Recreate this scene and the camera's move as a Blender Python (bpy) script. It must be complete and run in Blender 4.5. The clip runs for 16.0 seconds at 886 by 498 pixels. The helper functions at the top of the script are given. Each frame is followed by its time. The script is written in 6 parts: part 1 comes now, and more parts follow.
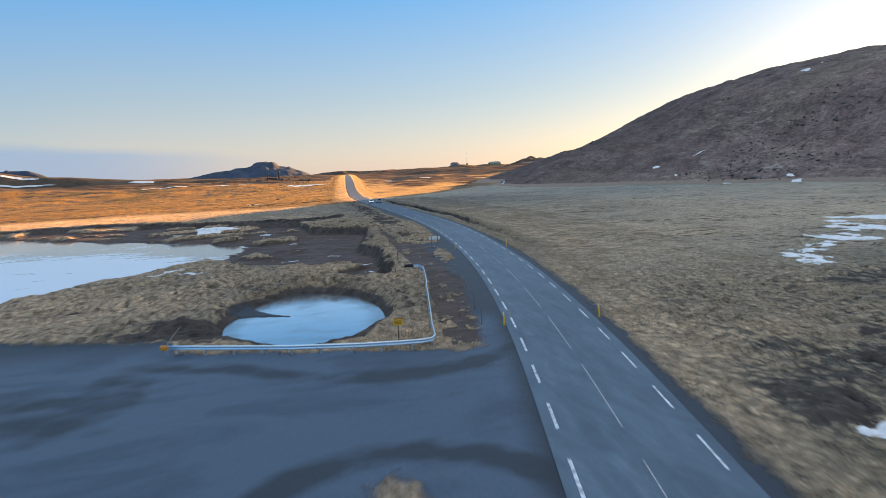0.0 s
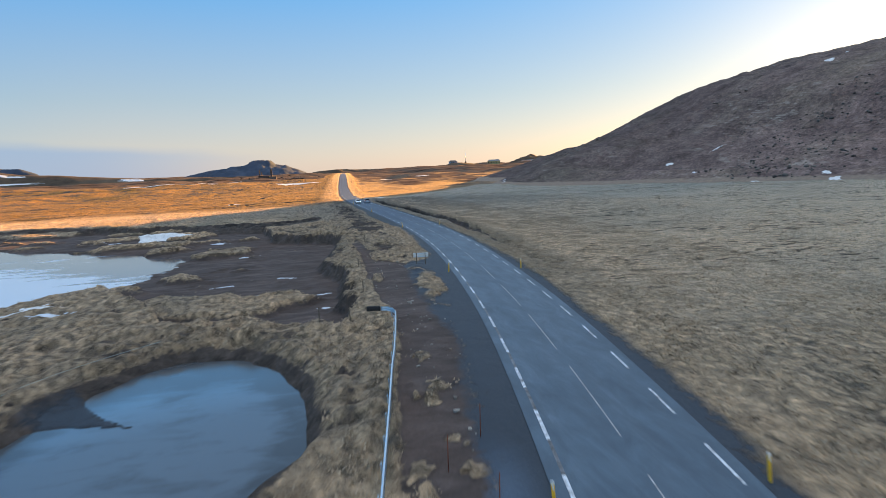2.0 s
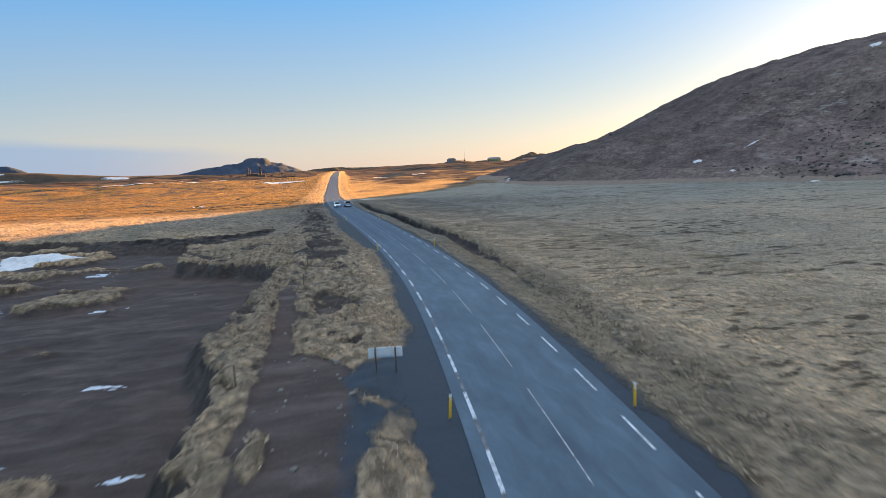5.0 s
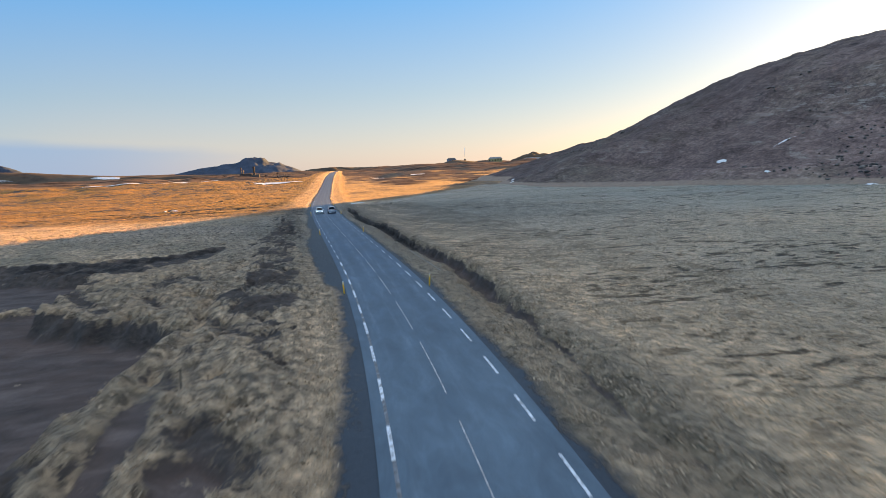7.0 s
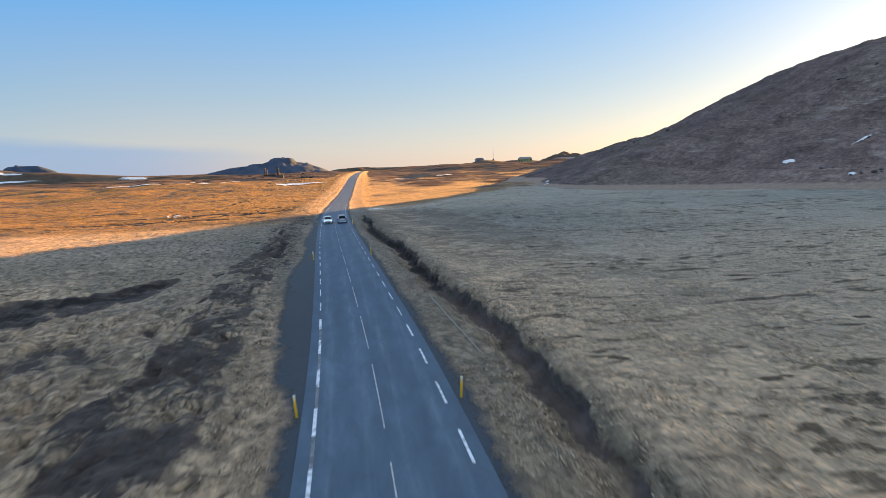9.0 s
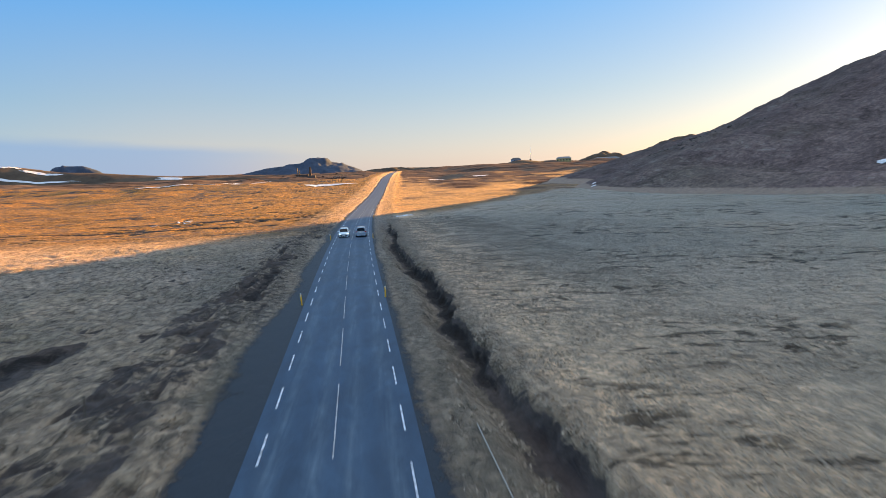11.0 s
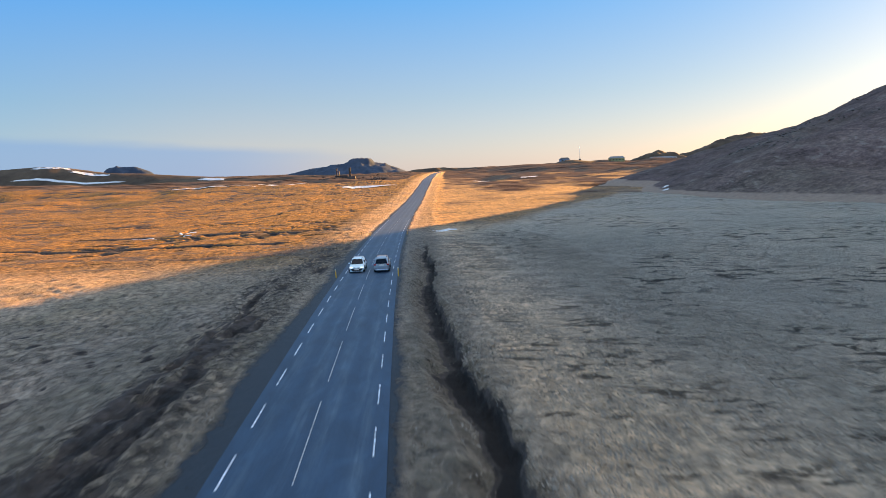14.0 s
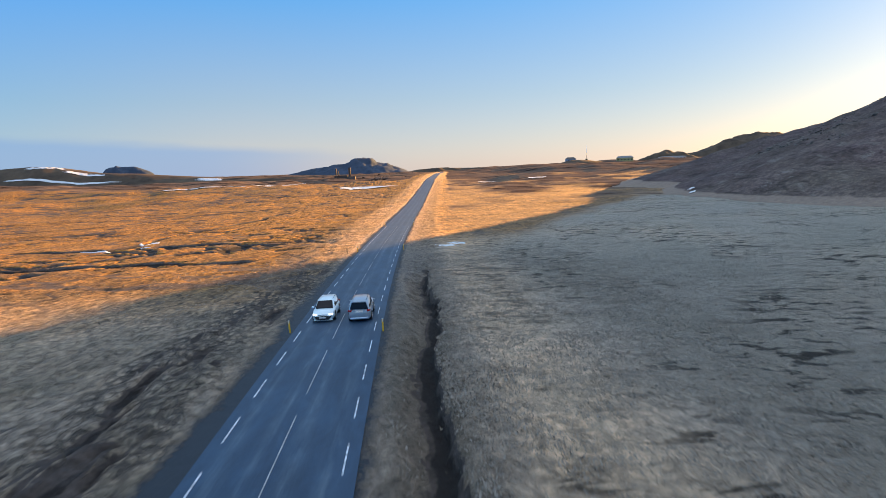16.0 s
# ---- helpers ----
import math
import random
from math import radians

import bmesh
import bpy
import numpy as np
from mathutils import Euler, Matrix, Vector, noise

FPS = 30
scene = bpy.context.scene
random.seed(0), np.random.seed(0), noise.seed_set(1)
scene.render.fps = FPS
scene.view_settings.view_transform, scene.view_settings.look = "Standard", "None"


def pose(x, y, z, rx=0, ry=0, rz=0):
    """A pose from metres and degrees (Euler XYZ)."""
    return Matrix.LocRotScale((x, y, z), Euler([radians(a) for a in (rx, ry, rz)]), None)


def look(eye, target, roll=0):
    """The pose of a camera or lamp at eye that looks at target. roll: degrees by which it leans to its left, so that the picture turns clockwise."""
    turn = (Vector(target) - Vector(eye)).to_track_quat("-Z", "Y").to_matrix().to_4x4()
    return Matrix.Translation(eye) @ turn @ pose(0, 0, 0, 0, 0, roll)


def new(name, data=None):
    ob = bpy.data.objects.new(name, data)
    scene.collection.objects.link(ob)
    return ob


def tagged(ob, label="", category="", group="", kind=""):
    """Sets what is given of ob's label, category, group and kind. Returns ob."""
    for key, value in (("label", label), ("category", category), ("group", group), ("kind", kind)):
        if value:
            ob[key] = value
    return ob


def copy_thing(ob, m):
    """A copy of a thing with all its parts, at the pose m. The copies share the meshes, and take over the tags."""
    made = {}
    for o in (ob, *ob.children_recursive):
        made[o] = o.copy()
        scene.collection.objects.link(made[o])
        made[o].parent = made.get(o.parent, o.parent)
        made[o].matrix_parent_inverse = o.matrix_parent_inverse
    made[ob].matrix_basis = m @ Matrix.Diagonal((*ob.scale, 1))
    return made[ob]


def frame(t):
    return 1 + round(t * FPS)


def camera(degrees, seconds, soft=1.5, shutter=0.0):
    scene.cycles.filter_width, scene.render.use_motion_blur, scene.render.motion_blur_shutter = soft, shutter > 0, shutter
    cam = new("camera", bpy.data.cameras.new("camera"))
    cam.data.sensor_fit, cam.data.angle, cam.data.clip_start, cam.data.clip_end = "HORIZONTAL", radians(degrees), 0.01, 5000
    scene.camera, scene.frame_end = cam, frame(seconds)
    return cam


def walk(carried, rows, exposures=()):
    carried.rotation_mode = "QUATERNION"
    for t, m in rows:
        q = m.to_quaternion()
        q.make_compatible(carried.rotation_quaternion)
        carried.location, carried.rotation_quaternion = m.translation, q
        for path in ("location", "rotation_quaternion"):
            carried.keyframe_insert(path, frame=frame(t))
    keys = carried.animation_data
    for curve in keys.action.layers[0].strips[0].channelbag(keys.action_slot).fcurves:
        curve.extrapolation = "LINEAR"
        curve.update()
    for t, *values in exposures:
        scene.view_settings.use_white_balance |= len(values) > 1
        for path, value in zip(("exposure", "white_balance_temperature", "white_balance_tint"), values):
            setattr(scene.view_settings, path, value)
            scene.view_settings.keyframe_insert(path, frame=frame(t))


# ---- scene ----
cam = camera(76.1, 16.0, soft=0.55, shutter=0.6)
METRES, EYE, TILT, LEAN, TURN = 181.03, 10.5, 0.0, 0.0, -12.1
ROWS = [
    (0.0, 0.0, 0.0, 0.0, -0.38, -8.18, 2.68),
    (0.5, 0.0017, 0.034, -0.0015, -0.42, -8.21, 2.68),
    (1.0, 0.0033, 0.0652, -0.0028, -0.45, -8.25, 2.67),
    (1.5, 0.0049, 0.1, -0.0041, -0.49, -8.29, 2.67),
    (2.0, 0.0062, 0.1317, -0.0053, -0.52, -8.32, 2.65),
    (2.5, 0.0071, 0.1662, -0.0064, -0.57, -8.37, 2.64),
    (3.0, 0.0076, 0.1975, -0.0072, -0.6, -8.4, 2.61),
    (3.5, 0.008, 0.2319, -0.008, -0.65, -8.4, 2.62),
    (4.0, 0.0082, 0.2633, -0.0087, -0.67, -8.43, 2.6),
    (6.5, 0.0106, 0.427, -0.0099, -0.72, -8.49, 2.48),
    (7.0, 0.0109, 0.4574, -0.0097, -0.71, -8.49, 2.47),
    (7.5, 0.0109, 0.4909, -0.0095, -0.34, -8.47, 2.48),
    (8.0, 0.0104, 0.521, -0.0092, 0.36, -8.44, 2.47),
    (8.5, 0.0093, 0.5537, -0.0089, 1.18, -8.39, 2.45),
    (9.0, 0.008, 0.5831, -0.0085, 2.01, -8.37, 2.46),
    (9.5, 0.0059, 0.6152, -0.0081, 3.01, -8.33, 2.49),
    (12.0, -0.0104, 0.7636, -0.0063, 7.43, -8.13, 2.48),
    (12.5, -0.0152, 0.7938, -0.0059, 8.59, -8.07, 2.51),
    (13.0, -0.02, 0.8209, -0.0056, 9.07, -8.05, 2.53),
    (13.5, -0.0251, 0.8509, -0.0053, 9.09, -8.05, 2.51),
    (14.0, -0.03, 0.8785, -0.005, 9.79, -8.02, 2.52),
    (14.5, -0.0359, 0.9086, -0.0049, 10.07, -8.01, 2.54),
    (15.0, -0.041, 0.9361, -0.0047, 10.08, -8.02, 2.52),
    (15.5, -0.0467, 0.9669, -0.0046, 10.07, -8.0, 2.51),
    (16.0, -0.0521, 0.9949, -0.0046, 10.05, -8.01, 2.51),
]
walk(cam, [(t, pose(0, 0, EYE, TILT, LEAN, TURN) @ pose(METRES * x, METRES * y, METRES * z, 90 + pitch, roll, yaw)) for t, x, y, z, yaw, pitch, roll in ROWS],
     exposures=[(0.0, 2.33, 6850, 10), (4.0, 2.35, 6850, 10), (8.0, 2.32, 6600, 10), (12.0, 2.30, 6400, 10), (16.0, 2.28, 6250, 10)])

# ---------------------------------------------------------------- light
SUN_AZ, SUN_EL = 53.55, 8.16            # clockwise from +y, above the horizon
sun_dir = Vector((math.sin(radians(SUN_AZ)) * math.cos(radians(SUN_EL)),
                  math.cos(radians(SUN_AZ)) * math.cos(radians(SUN_EL)), math.sin(radians(SUN_EL))))
sun = new("sun", bpy.data.lights.new("sun", "SUN"))
sun.data.energy, sun.data.angle, sun.data.color = 5.0, radians(0.3), (1.0, 0.485, 0.115)
sun.matrix_world = look((0, 0, 200), Vector((0, 0, 200)) - sun_dir)

world = bpy.data.worlds.new("sky")
scene.world = world
world.use_nodes = True
wn, wl = world.node_tree.nodes, world.node_tree.links
wn.clear()
sky = wn.new("ShaderNodeTexSky")
sky.sky_type, sky.sun_disc = "NISHITA", False
sky.sun_elevation, sky.sun_rotation = radians(SUN_EL), radians(SUN_AZ)
sky.air_density, sky.dust_density, sky.ozone_density, sky.altitude = 1.0, 0.6, 1.5, 60
clear = wn.new("ShaderNodeBackground")
clear.inputs["Strength"].default_value = 0.0105
wl.new(sky.outputs[0], clear.inputs["Color"])
# thin even haze over the whole dome, bluer towards the zenith
way = wn.new("ShaderNodeTexCoord")
xyz = wn.new("ShaderNodeSeparateXYZ")
wl.new(way.outputs["Generated"], xyz.inputs[0])
veil = wn.new("ShaderNodeValToRGB")
for el, (p, c) in zip([veil.color_ramp.elements[0], veil.color_ramp.elements[1], veil.color_ramp.elements.new(0.12), veil.color_ramp.elements.new(0.3)],
                      [(0.0, (0.52, 0.46, 0.47)), (1.0, (0.045, 0.26, 0.86)), (0.12, (0.30, 0.40, 0.53)), (0.3, (0.06, 0.33, 0.74))]):
    el.position, el.color = p, (*c, 1)
wl.new(xyz.outputs["Z"], veil.inputs["Fac"])
haze = wn.new("ShaderNodeBackground")
haze.inputs["Strength"].default_value = 0.20
# the haze is thinner, and the blue deeper, away from the sun
away = wn.new("ShaderNodeMapRange")
away.interpolation_type = "SMOOTHSTEP"
away.inputs["From Min"].default_value, away.inputs["From Max"].default_value = -0.25, -0.85
wl.new(xyz.outputs["X"], away.inputs["Value"])
deep = wn.new("ShaderNodeMix")
deep.data_type, deep.blend_type = "RGBA", "MULTIPLY"
wl.new(away.outputs["Result"], deep.inputs[0])
wl.new(veil.outputs["Color"], deep.inputs[6])
deep.inputs[7].default_value = (0.50, 0.92, 1.14, 1)
wl.new(deep.outputs[2], haze.inputs["Color"])
both = wn.new("ShaderNodeAddShader")
wl.new(clear.outputs[0], both.inputs[0])
wl.new(haze.outputs[0], both.inputs[1])


def sky_math(op, a, b=0.0, c=0.0):
    n = wn.new("ShaderNodeMath")
    n.operation = op
    for sock, v in zip(n.inputs, (a, b, c)):
        if isinstance(v, (int, float)):
            sock.default_value = v
        else:
            wl.new(v, sock)
    return n.outputs[0]


def sky_step(v, lo, hi):
    n = wn.new("ShaderNodeMapRange")
    n.interpolation_type = "SMOOTHSTEP"
    n.inputs["From Min"].default_value, n.inputs["From Max"].default_value = lo, hi
    wl.new(v, n.inputs["Value"])
    return n.outputs["Result"]


# low grey-blue cloud bank over the far plain
ragged = wn.new("ShaderNodeTexNoise")
ragged.inputs["Scale"].default_value, ragged.inputs["Detail"].default_value = 5.0, 4.0
squash = wn.new("ShaderNodeMapping")
squash.inputs["Scale"].default_value = (1, 1, 6)
wl.new(way.outputs["Generated"], squash.inputs["Vector"])
wl.new(squash.outputs["Vector"], ragged.inputs["Vector"])
top = sky_math("ADD", sky_math("MULTIPLY_ADD", xyz.outputs["X"], -0.076, 0.016), sky_math("MULTIPLY", ragged.outputs["Fac"], 0.02))
over = sky_math("SUBTRACT", top, xyz.outputs["Z"])
bank = sky_math("MULTIPLY", sky_math("MULTIPLY", sky_step(over, -0.009, 0.010), 0.68), sky_math("SUBTRACT", 1.0, sky_step(xyz.outputs["X"], -0.38, 0.0)))
cloud = wn.new("ShaderNodeBackground")
cloud.inputs["Color"].default_value, cloud.inputs["Strength"].default_value = (0.28, 0.45, 0.72, 1), 0.20
sky_mix = wn.new("ShaderNodeMixShader")
wl.new(bank, sky_mix.inputs[0])
wl.new(both.outputs[0], sky_mix.inputs[1])
wl.new(cloud.outputs[0], sky_mix.inputs[2])
wout = wn.new("ShaderNodeOutputWorld")
wl.new(sky_mix.outputs[0], wout.inputs["Surface"])


# ---------------------------------------------------------------- materials
def nodes_of(name):
    m = bpy.data.materials.new(name)
    m.use_nodes = True
    nt = m.node_tree
    return m, nt, nt.nodes["Principled BSDF"]


def link(nt, a, b):
    nt.links.new(a, b)


def noise_tex(nt, scale, detail=6, rough=0.6, stretch=None, distortion=0.0):
    n = nt.nodes.new("ShaderNodeTexNoise")
    n.inputs["Scale"].default_value = scale
    n.inputs["Detail"].default_value = detail
    n.inputs["Roughness"].default_value = rough
    n.inputs["Distortion"].default_value = distortion
    tc = nt.nodes.new("ShaderNodeNewGeometry")
    if stretch:
        mp = nt.nodes.new("ShaderNodeMapping")
        mp.inputs["Scale"].default_value = stretch
        link(nt, tc.outputs["Position"], mp.inputs["Vector"])
        link(nt, mp.outputs["Vector"], n.inputs["Vector"])
    else:
        link(nt, tc.outputs["Position"], n.inputs["Vector"])
    return n.outputs["Fac"]


def hummock_tex(nt, scale, stretch):
    """Distance from the tops of scattered, bent tufts: 0 on a top, about 0.6 between them."""
    g = nt.nodes.new("ShaderNodeNewGeometry")
    mp = nt.nodes.new("ShaderNodeMapping")
    mp.inputs["Scale"].default_value = stretch
    link(nt, g.outputs["Position"], mp.inputs["Vector"])
    bend = nt.nodes.new("ShaderNodeTexNoise")
    bend.inputs["Scale"].default_value, bend.inputs["Detail"].default_value = scale * 1.4, 4
    link(nt, mp.outputs["Vector"], bend.inputs["Vector"])
    add = nt.nodes.new("ShaderNodeVectorMath")
    add.operation = "MULTIPLY_ADD"
    link(nt, bend.outputs["Color"], add.inputs[0])
    add.inputs[1].default_value = (0.9 / scale,) * 3
    link(nt, mp.outputs["Vector"], add.inputs[2])
    v = nt.nodes.new("ShaderNodeTexVoronoi")
    v.voronoi_dimensions = "2D"
    v.inputs["Scale"].default_value = scale
    link(nt, add.outputs[0], v.inputs["Vector"])
    return v.outputs["Distance"]


def ramp(nt, fac, stops):
    r = nt.nodes.new("ShaderNodeValToRGB")
    e = r.color_ramp.elements
    while len(e) < len(stops):
        e.new(0.5)
    for el, (p, c) in zip(e, stops):
        el.position = p
        el.color = (*c, 1) if len(c) == 3 else c
    link(nt, fac, r.inputs["Fac"])
    return r.outputs["Color"]


def grey(nt, fac, lo, hi):
    r = nt.nodes.new("ShaderNodeMapRange")
    r.inputs["From Min"].default_value, r.inputs["From Max"].default_value = lo, hi
    link(nt, fac, r.inputs["Value"])
    return r.outputs["Result"]


def mix(nt, fac, a, b, mode="MIX"):
    n = nt.nodes.new("ShaderNodeMix")
    n.data_type, n.blend_type = "RGBA", mode
    for sock, v in ((n.inputs[0], fac), (n.inputs[6], a), (n.inputs[7], b)):
        if isinstance(v, (int, float)):
            sock.default_value = v
        elif isinstance(v, tuple):
            sock.default_value = (*v, 1)
        else:
            link(nt, v, sock)
    return n.outputs[2]


def math_node(nt, op, a, b=0.0):
    n = nt.nodes.new("ShaderNodeMath")
    n.operation = op
    for sock, v in ((n.inputs[0], a), (n.inputs[1], b)):
        if isinstance(v, (int, float)):
            sock.default_value = v
        else:
            link(nt, v, sock)
    return n.outputs[0]


def attr(nt, name):
    a = nt.nodes.new("ShaderNodeAttribute")
    a.attribute_name = name
    return a.outputs["Fac"]


def bump(nt, bsdf, height, strength, distance):
    b = nt.nodes.new("ShaderNodeBump")
    b.inputs["Strength"].default_value, b.inputs["Distance"].default_value = strength, distance
    link(nt, height, b.inputs["Height"])
    link(nt, b.outputs["Normal"], bsdf.inputs["Normal"])


def plain(name, colour, rough=0.5, metal=0.0, spread=0.15, scale=12.0, coat=0.0):
    """A painted, metal or plastic surface with slight dirt and uneven gloss."""
    m, nt, b = nodes_of(name)
    n = noise_tex(nt, scale, 5, 0.65)
    dark = tuple(c * (1 - spread) for c in colour)
    light = tuple(min(1, c * (1 + spread)) for c in colour)
    link(nt, ramp(nt, n, [(0.3, dark), (0.7, light)]), b.inputs["Base Color"])
    b.inputs["Roughness"].default_value, b.inputs["Metallic"].default_value = rough, metal
    b.inputs["Coat Weight"].default_value = coat
    return m


def ground_material():
    m, nt, b = nodes_of("moorland")
    big, mid, fine = noise_tex(nt, 0.03, 5, 0.6), noise_tex(nt, 0.35, 7, 0.7), noise_tex(nt, 5.0, 6, 0.75)
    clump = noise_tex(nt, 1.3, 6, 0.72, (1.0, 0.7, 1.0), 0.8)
    straw = ramp(nt, mid, [(0.25, (0.352, 0.254, 0.164)), (0.5, (0.480, 0.352, 0.232)), (0.75, (0.60, 0.450, 0.306))])
    rust = ramp(nt, mid, [(0.3, (0.345, 0.238, 0.148)), (0.7, (0.51, 0.366, 0.238))])
    grass = mix(nt, grey(nt, big, 0.42, 0.68), straw, rust)
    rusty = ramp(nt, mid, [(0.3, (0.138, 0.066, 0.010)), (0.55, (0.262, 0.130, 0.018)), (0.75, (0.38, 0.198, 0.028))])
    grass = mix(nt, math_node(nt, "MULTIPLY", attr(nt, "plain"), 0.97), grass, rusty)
    dull = ramp(nt, mid, [(0.3, (0.206, 0.172, 0.150)), (0.7, (0.345, 0.289, 0.254))])
    grass = mix(nt, math_node(nt, "MULTIPLY", math_node(nt, "MULTIPLY", attr(nt, "north"), math_node(nt, "SUBTRACT", 1.0, attr(nt, "plain"))), grey(nt, big, 0.72, 0.42)), grass, dull)
    grass = mix(nt, math_node(nt, "MULTIPLY", attr(nt, "moss"), 0.88), grass, (0.142, 0.126, 0.092))
    # clump hollows coloured darker and tops paler, to stand for soft relief shading
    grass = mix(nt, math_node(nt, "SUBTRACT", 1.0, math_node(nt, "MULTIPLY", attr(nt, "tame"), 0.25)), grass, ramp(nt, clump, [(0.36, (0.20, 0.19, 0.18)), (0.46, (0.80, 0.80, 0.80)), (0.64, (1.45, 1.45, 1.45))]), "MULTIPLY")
    # bleached and duller swathes
    swathe = noise_tex(nt, 0.075, 6, 0.62, (0.8, 1.3, 1.0), 0.6)
    grass = mix(nt, 0.9, grass, ramp(nt, swathe, [(0.32, (0.70, 0.71, 0.70)), (0.5, (1.0, 1.0, 1.0)), (0.66, (1.28, 1.26, 1.24))]), "MULTIPLY")
    grass = mix(nt, 0.6, grass, ramp(nt, fine, [(0.25, (0.35, 0.35, 0.35)), (0.75, (1.5, 1.5, 1.5))]), "MULTIPLY")
    # dark gaps and flecks, in scattered bands
    earth = ramp(nt, noise_tex(nt, 0.9, 7, 0.72), [(0.3, (0.030, 0.024, 0.022)), (0.5, (0.072, 0.058, 0.051)), (0.75, (0.148, 0.120, 0.106))])
    spots = noise_tex(nt, 0.32, 8, 0.72, (0.5, 1.8, 1.0))
    gaps = math_node(nt, "MULTIPLY", grey(nt, math_node(nt, "ADD", spots, math_node(nt, "MULTIPLY", attr(nt, "tame"), 0.075)), 0.65, 0.69), grey(nt, big, 0.40, 0.50))
    fleck = noise_tex(nt, 0.85, 5, 0.62, (0.6, 1.1, 1.0), 0.3)
    gaps = math_node(nt, "MAXIMUM", gaps, math_node(nt, "MULTIPLY", math_node(nt, "MULTIPLY", grey(nt, fleck, 0.548, 0.585), grey(nt, noise_tex(nt, 0.06, 3, 0.6), 0.44, 0.56)), attr(nt, "tame")))
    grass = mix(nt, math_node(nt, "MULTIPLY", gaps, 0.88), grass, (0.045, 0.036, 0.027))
    # shade in the chinks between tufts, painted dark, with paler tops
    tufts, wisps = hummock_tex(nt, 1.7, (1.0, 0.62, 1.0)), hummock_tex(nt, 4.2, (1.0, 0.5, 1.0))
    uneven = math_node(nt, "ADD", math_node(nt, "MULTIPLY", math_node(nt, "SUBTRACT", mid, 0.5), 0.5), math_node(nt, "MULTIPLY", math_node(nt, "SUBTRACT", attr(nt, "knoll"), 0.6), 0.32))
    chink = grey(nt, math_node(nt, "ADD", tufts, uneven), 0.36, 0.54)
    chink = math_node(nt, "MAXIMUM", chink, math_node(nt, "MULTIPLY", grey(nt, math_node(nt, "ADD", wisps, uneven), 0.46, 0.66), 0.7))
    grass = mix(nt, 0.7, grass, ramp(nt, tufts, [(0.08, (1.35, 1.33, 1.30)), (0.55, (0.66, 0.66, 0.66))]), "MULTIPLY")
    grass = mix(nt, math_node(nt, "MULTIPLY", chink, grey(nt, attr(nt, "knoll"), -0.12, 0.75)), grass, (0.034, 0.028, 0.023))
    # paler straw beside the ditch; elsewhere its tone stands for grazing sheen
    grass = mix(nt, 1.0, grass, ramp(nt, attr(nt, "straw_tone"), [(0.0, (0.62, 0.64, 0.66)), (0.5, (1.0, 0.99, 0.98)), (1.0, (1.50, 1.40, 1.27))]), "MULTIPLY")
    # winding drains across the plain
    bends = noise_tex(nt, 0.012, 4, 0.55, (0.45, 1.5, 1.0), 1.2)
    off = math_node(nt, "ABSOLUTE", math_node(nt, "SUBTRACT", bends, 0.5))
    near_line = math_node(nt, "SUBTRACT", 1.0, grey(nt, math_node(nt, "ADD", off, math_node(nt, "MULTIPLY", math_node(nt, "SUBTRACT", clump, 0.5), 0.012)), 0.003, 0.009))
    bends2 = noise_tex(nt, 0.028, 4, 0.6, (0.35, 1.6, 1.0), 0.8)
    off2 = math_node(nt, "ABSOLUTE", math_node(nt, "SUBTRACT", bends2, 0.52))
    line2 = math_node(nt, "SUBTRACT", 1.0, grey(nt, math_node(nt, "ADD", off2, math_node(nt, "MULTIPLY", math_node(nt, "SUBTRACT", clump, 0.5), 0.02)), 0.002, 0.009))
    lines = math_node(nt, "MULTIPLY", math_node(nt, "MAXIMUM", near_line, math_node(nt, "MULTIPLY", line2, grey(nt, mid, 0.42, 0.55))), attr(nt, "plain"))
    grass = mix(nt, math_node(nt, "MULTIPLY", lines, 0.85), grass, earth)
    grain = noise_tex(nt, 0.8, 4, 0.65, (1.0, 0.32, 1.0))
    grass = mix(nt, math_node(nt, "MULTIPLY", attr(nt, "plain"), 0.85), grass, ramp(nt, grain, [(0.40, (0.55, 0.52, 0.48)), (0.48, (1.0, 1.0, 1.0)), (0.62, (1.25, 1.25, 1.25))]), "MULTIPLY")
    # specks paint the small shadows that hummocks cast across the plain
    specks = noise_tex(nt, 0.24, 5, 0.58, (0.7, 0.8, 1.0), 0.4)
    swarm = grey(nt, noise_tex(nt, 0.035, 4, 0.6, (0.7, 1.4, 1.0)), 0.40, 0.56)
    grass = mix(nt, math_node(nt, "MULTIPLY", math_node(nt, "MULTIPLY", math_node(nt, "MULTIPLY", grey(nt, specks, 0.555, 0.58), swarm), attr(nt, "plain")), 0.85), grass, earth)
    # dark heath where the plain ends
    heath = math_node(nt, "ADD", attr(nt, "heath"), math_node(nt, "MULTIPLY", math_node(nt, "SUBTRACT", big, 0.5), 1.2))
    heath = grey(nt, heath, 0.42, 0.60)
    grass = mix(nt, heath, grass, ramp(nt, noise_tex(nt, 0.05, 8, 0.74, (0.35, 1.8, 1.0)), [(0.36, (0.020, 0.015, 0.014)), (0.44, (0.100, 0.074, 0.062)), (0.56, (0.165, 0.122, 0.096)), (0.70, (0.25, 0.176, 0.12))]))
    rag = math_node(nt, "ADD", math_node(nt, "MULTIPLY", math_node(nt, "SUBTRACT", mid, 0.5), 0.9), math_node(nt, "MULTIPLY", math_node(nt, "SUBTRACT", clump, 0.5), 1.5))
    rag = math_node(nt, "ADD", rag, math_node(nt, "MULTIPLY", math_node(nt, "SUBTRACT", fine, 0.5), 0.7))
    edge = math_node(nt, "ADD", attr(nt, "soil_and_shade"), rag)
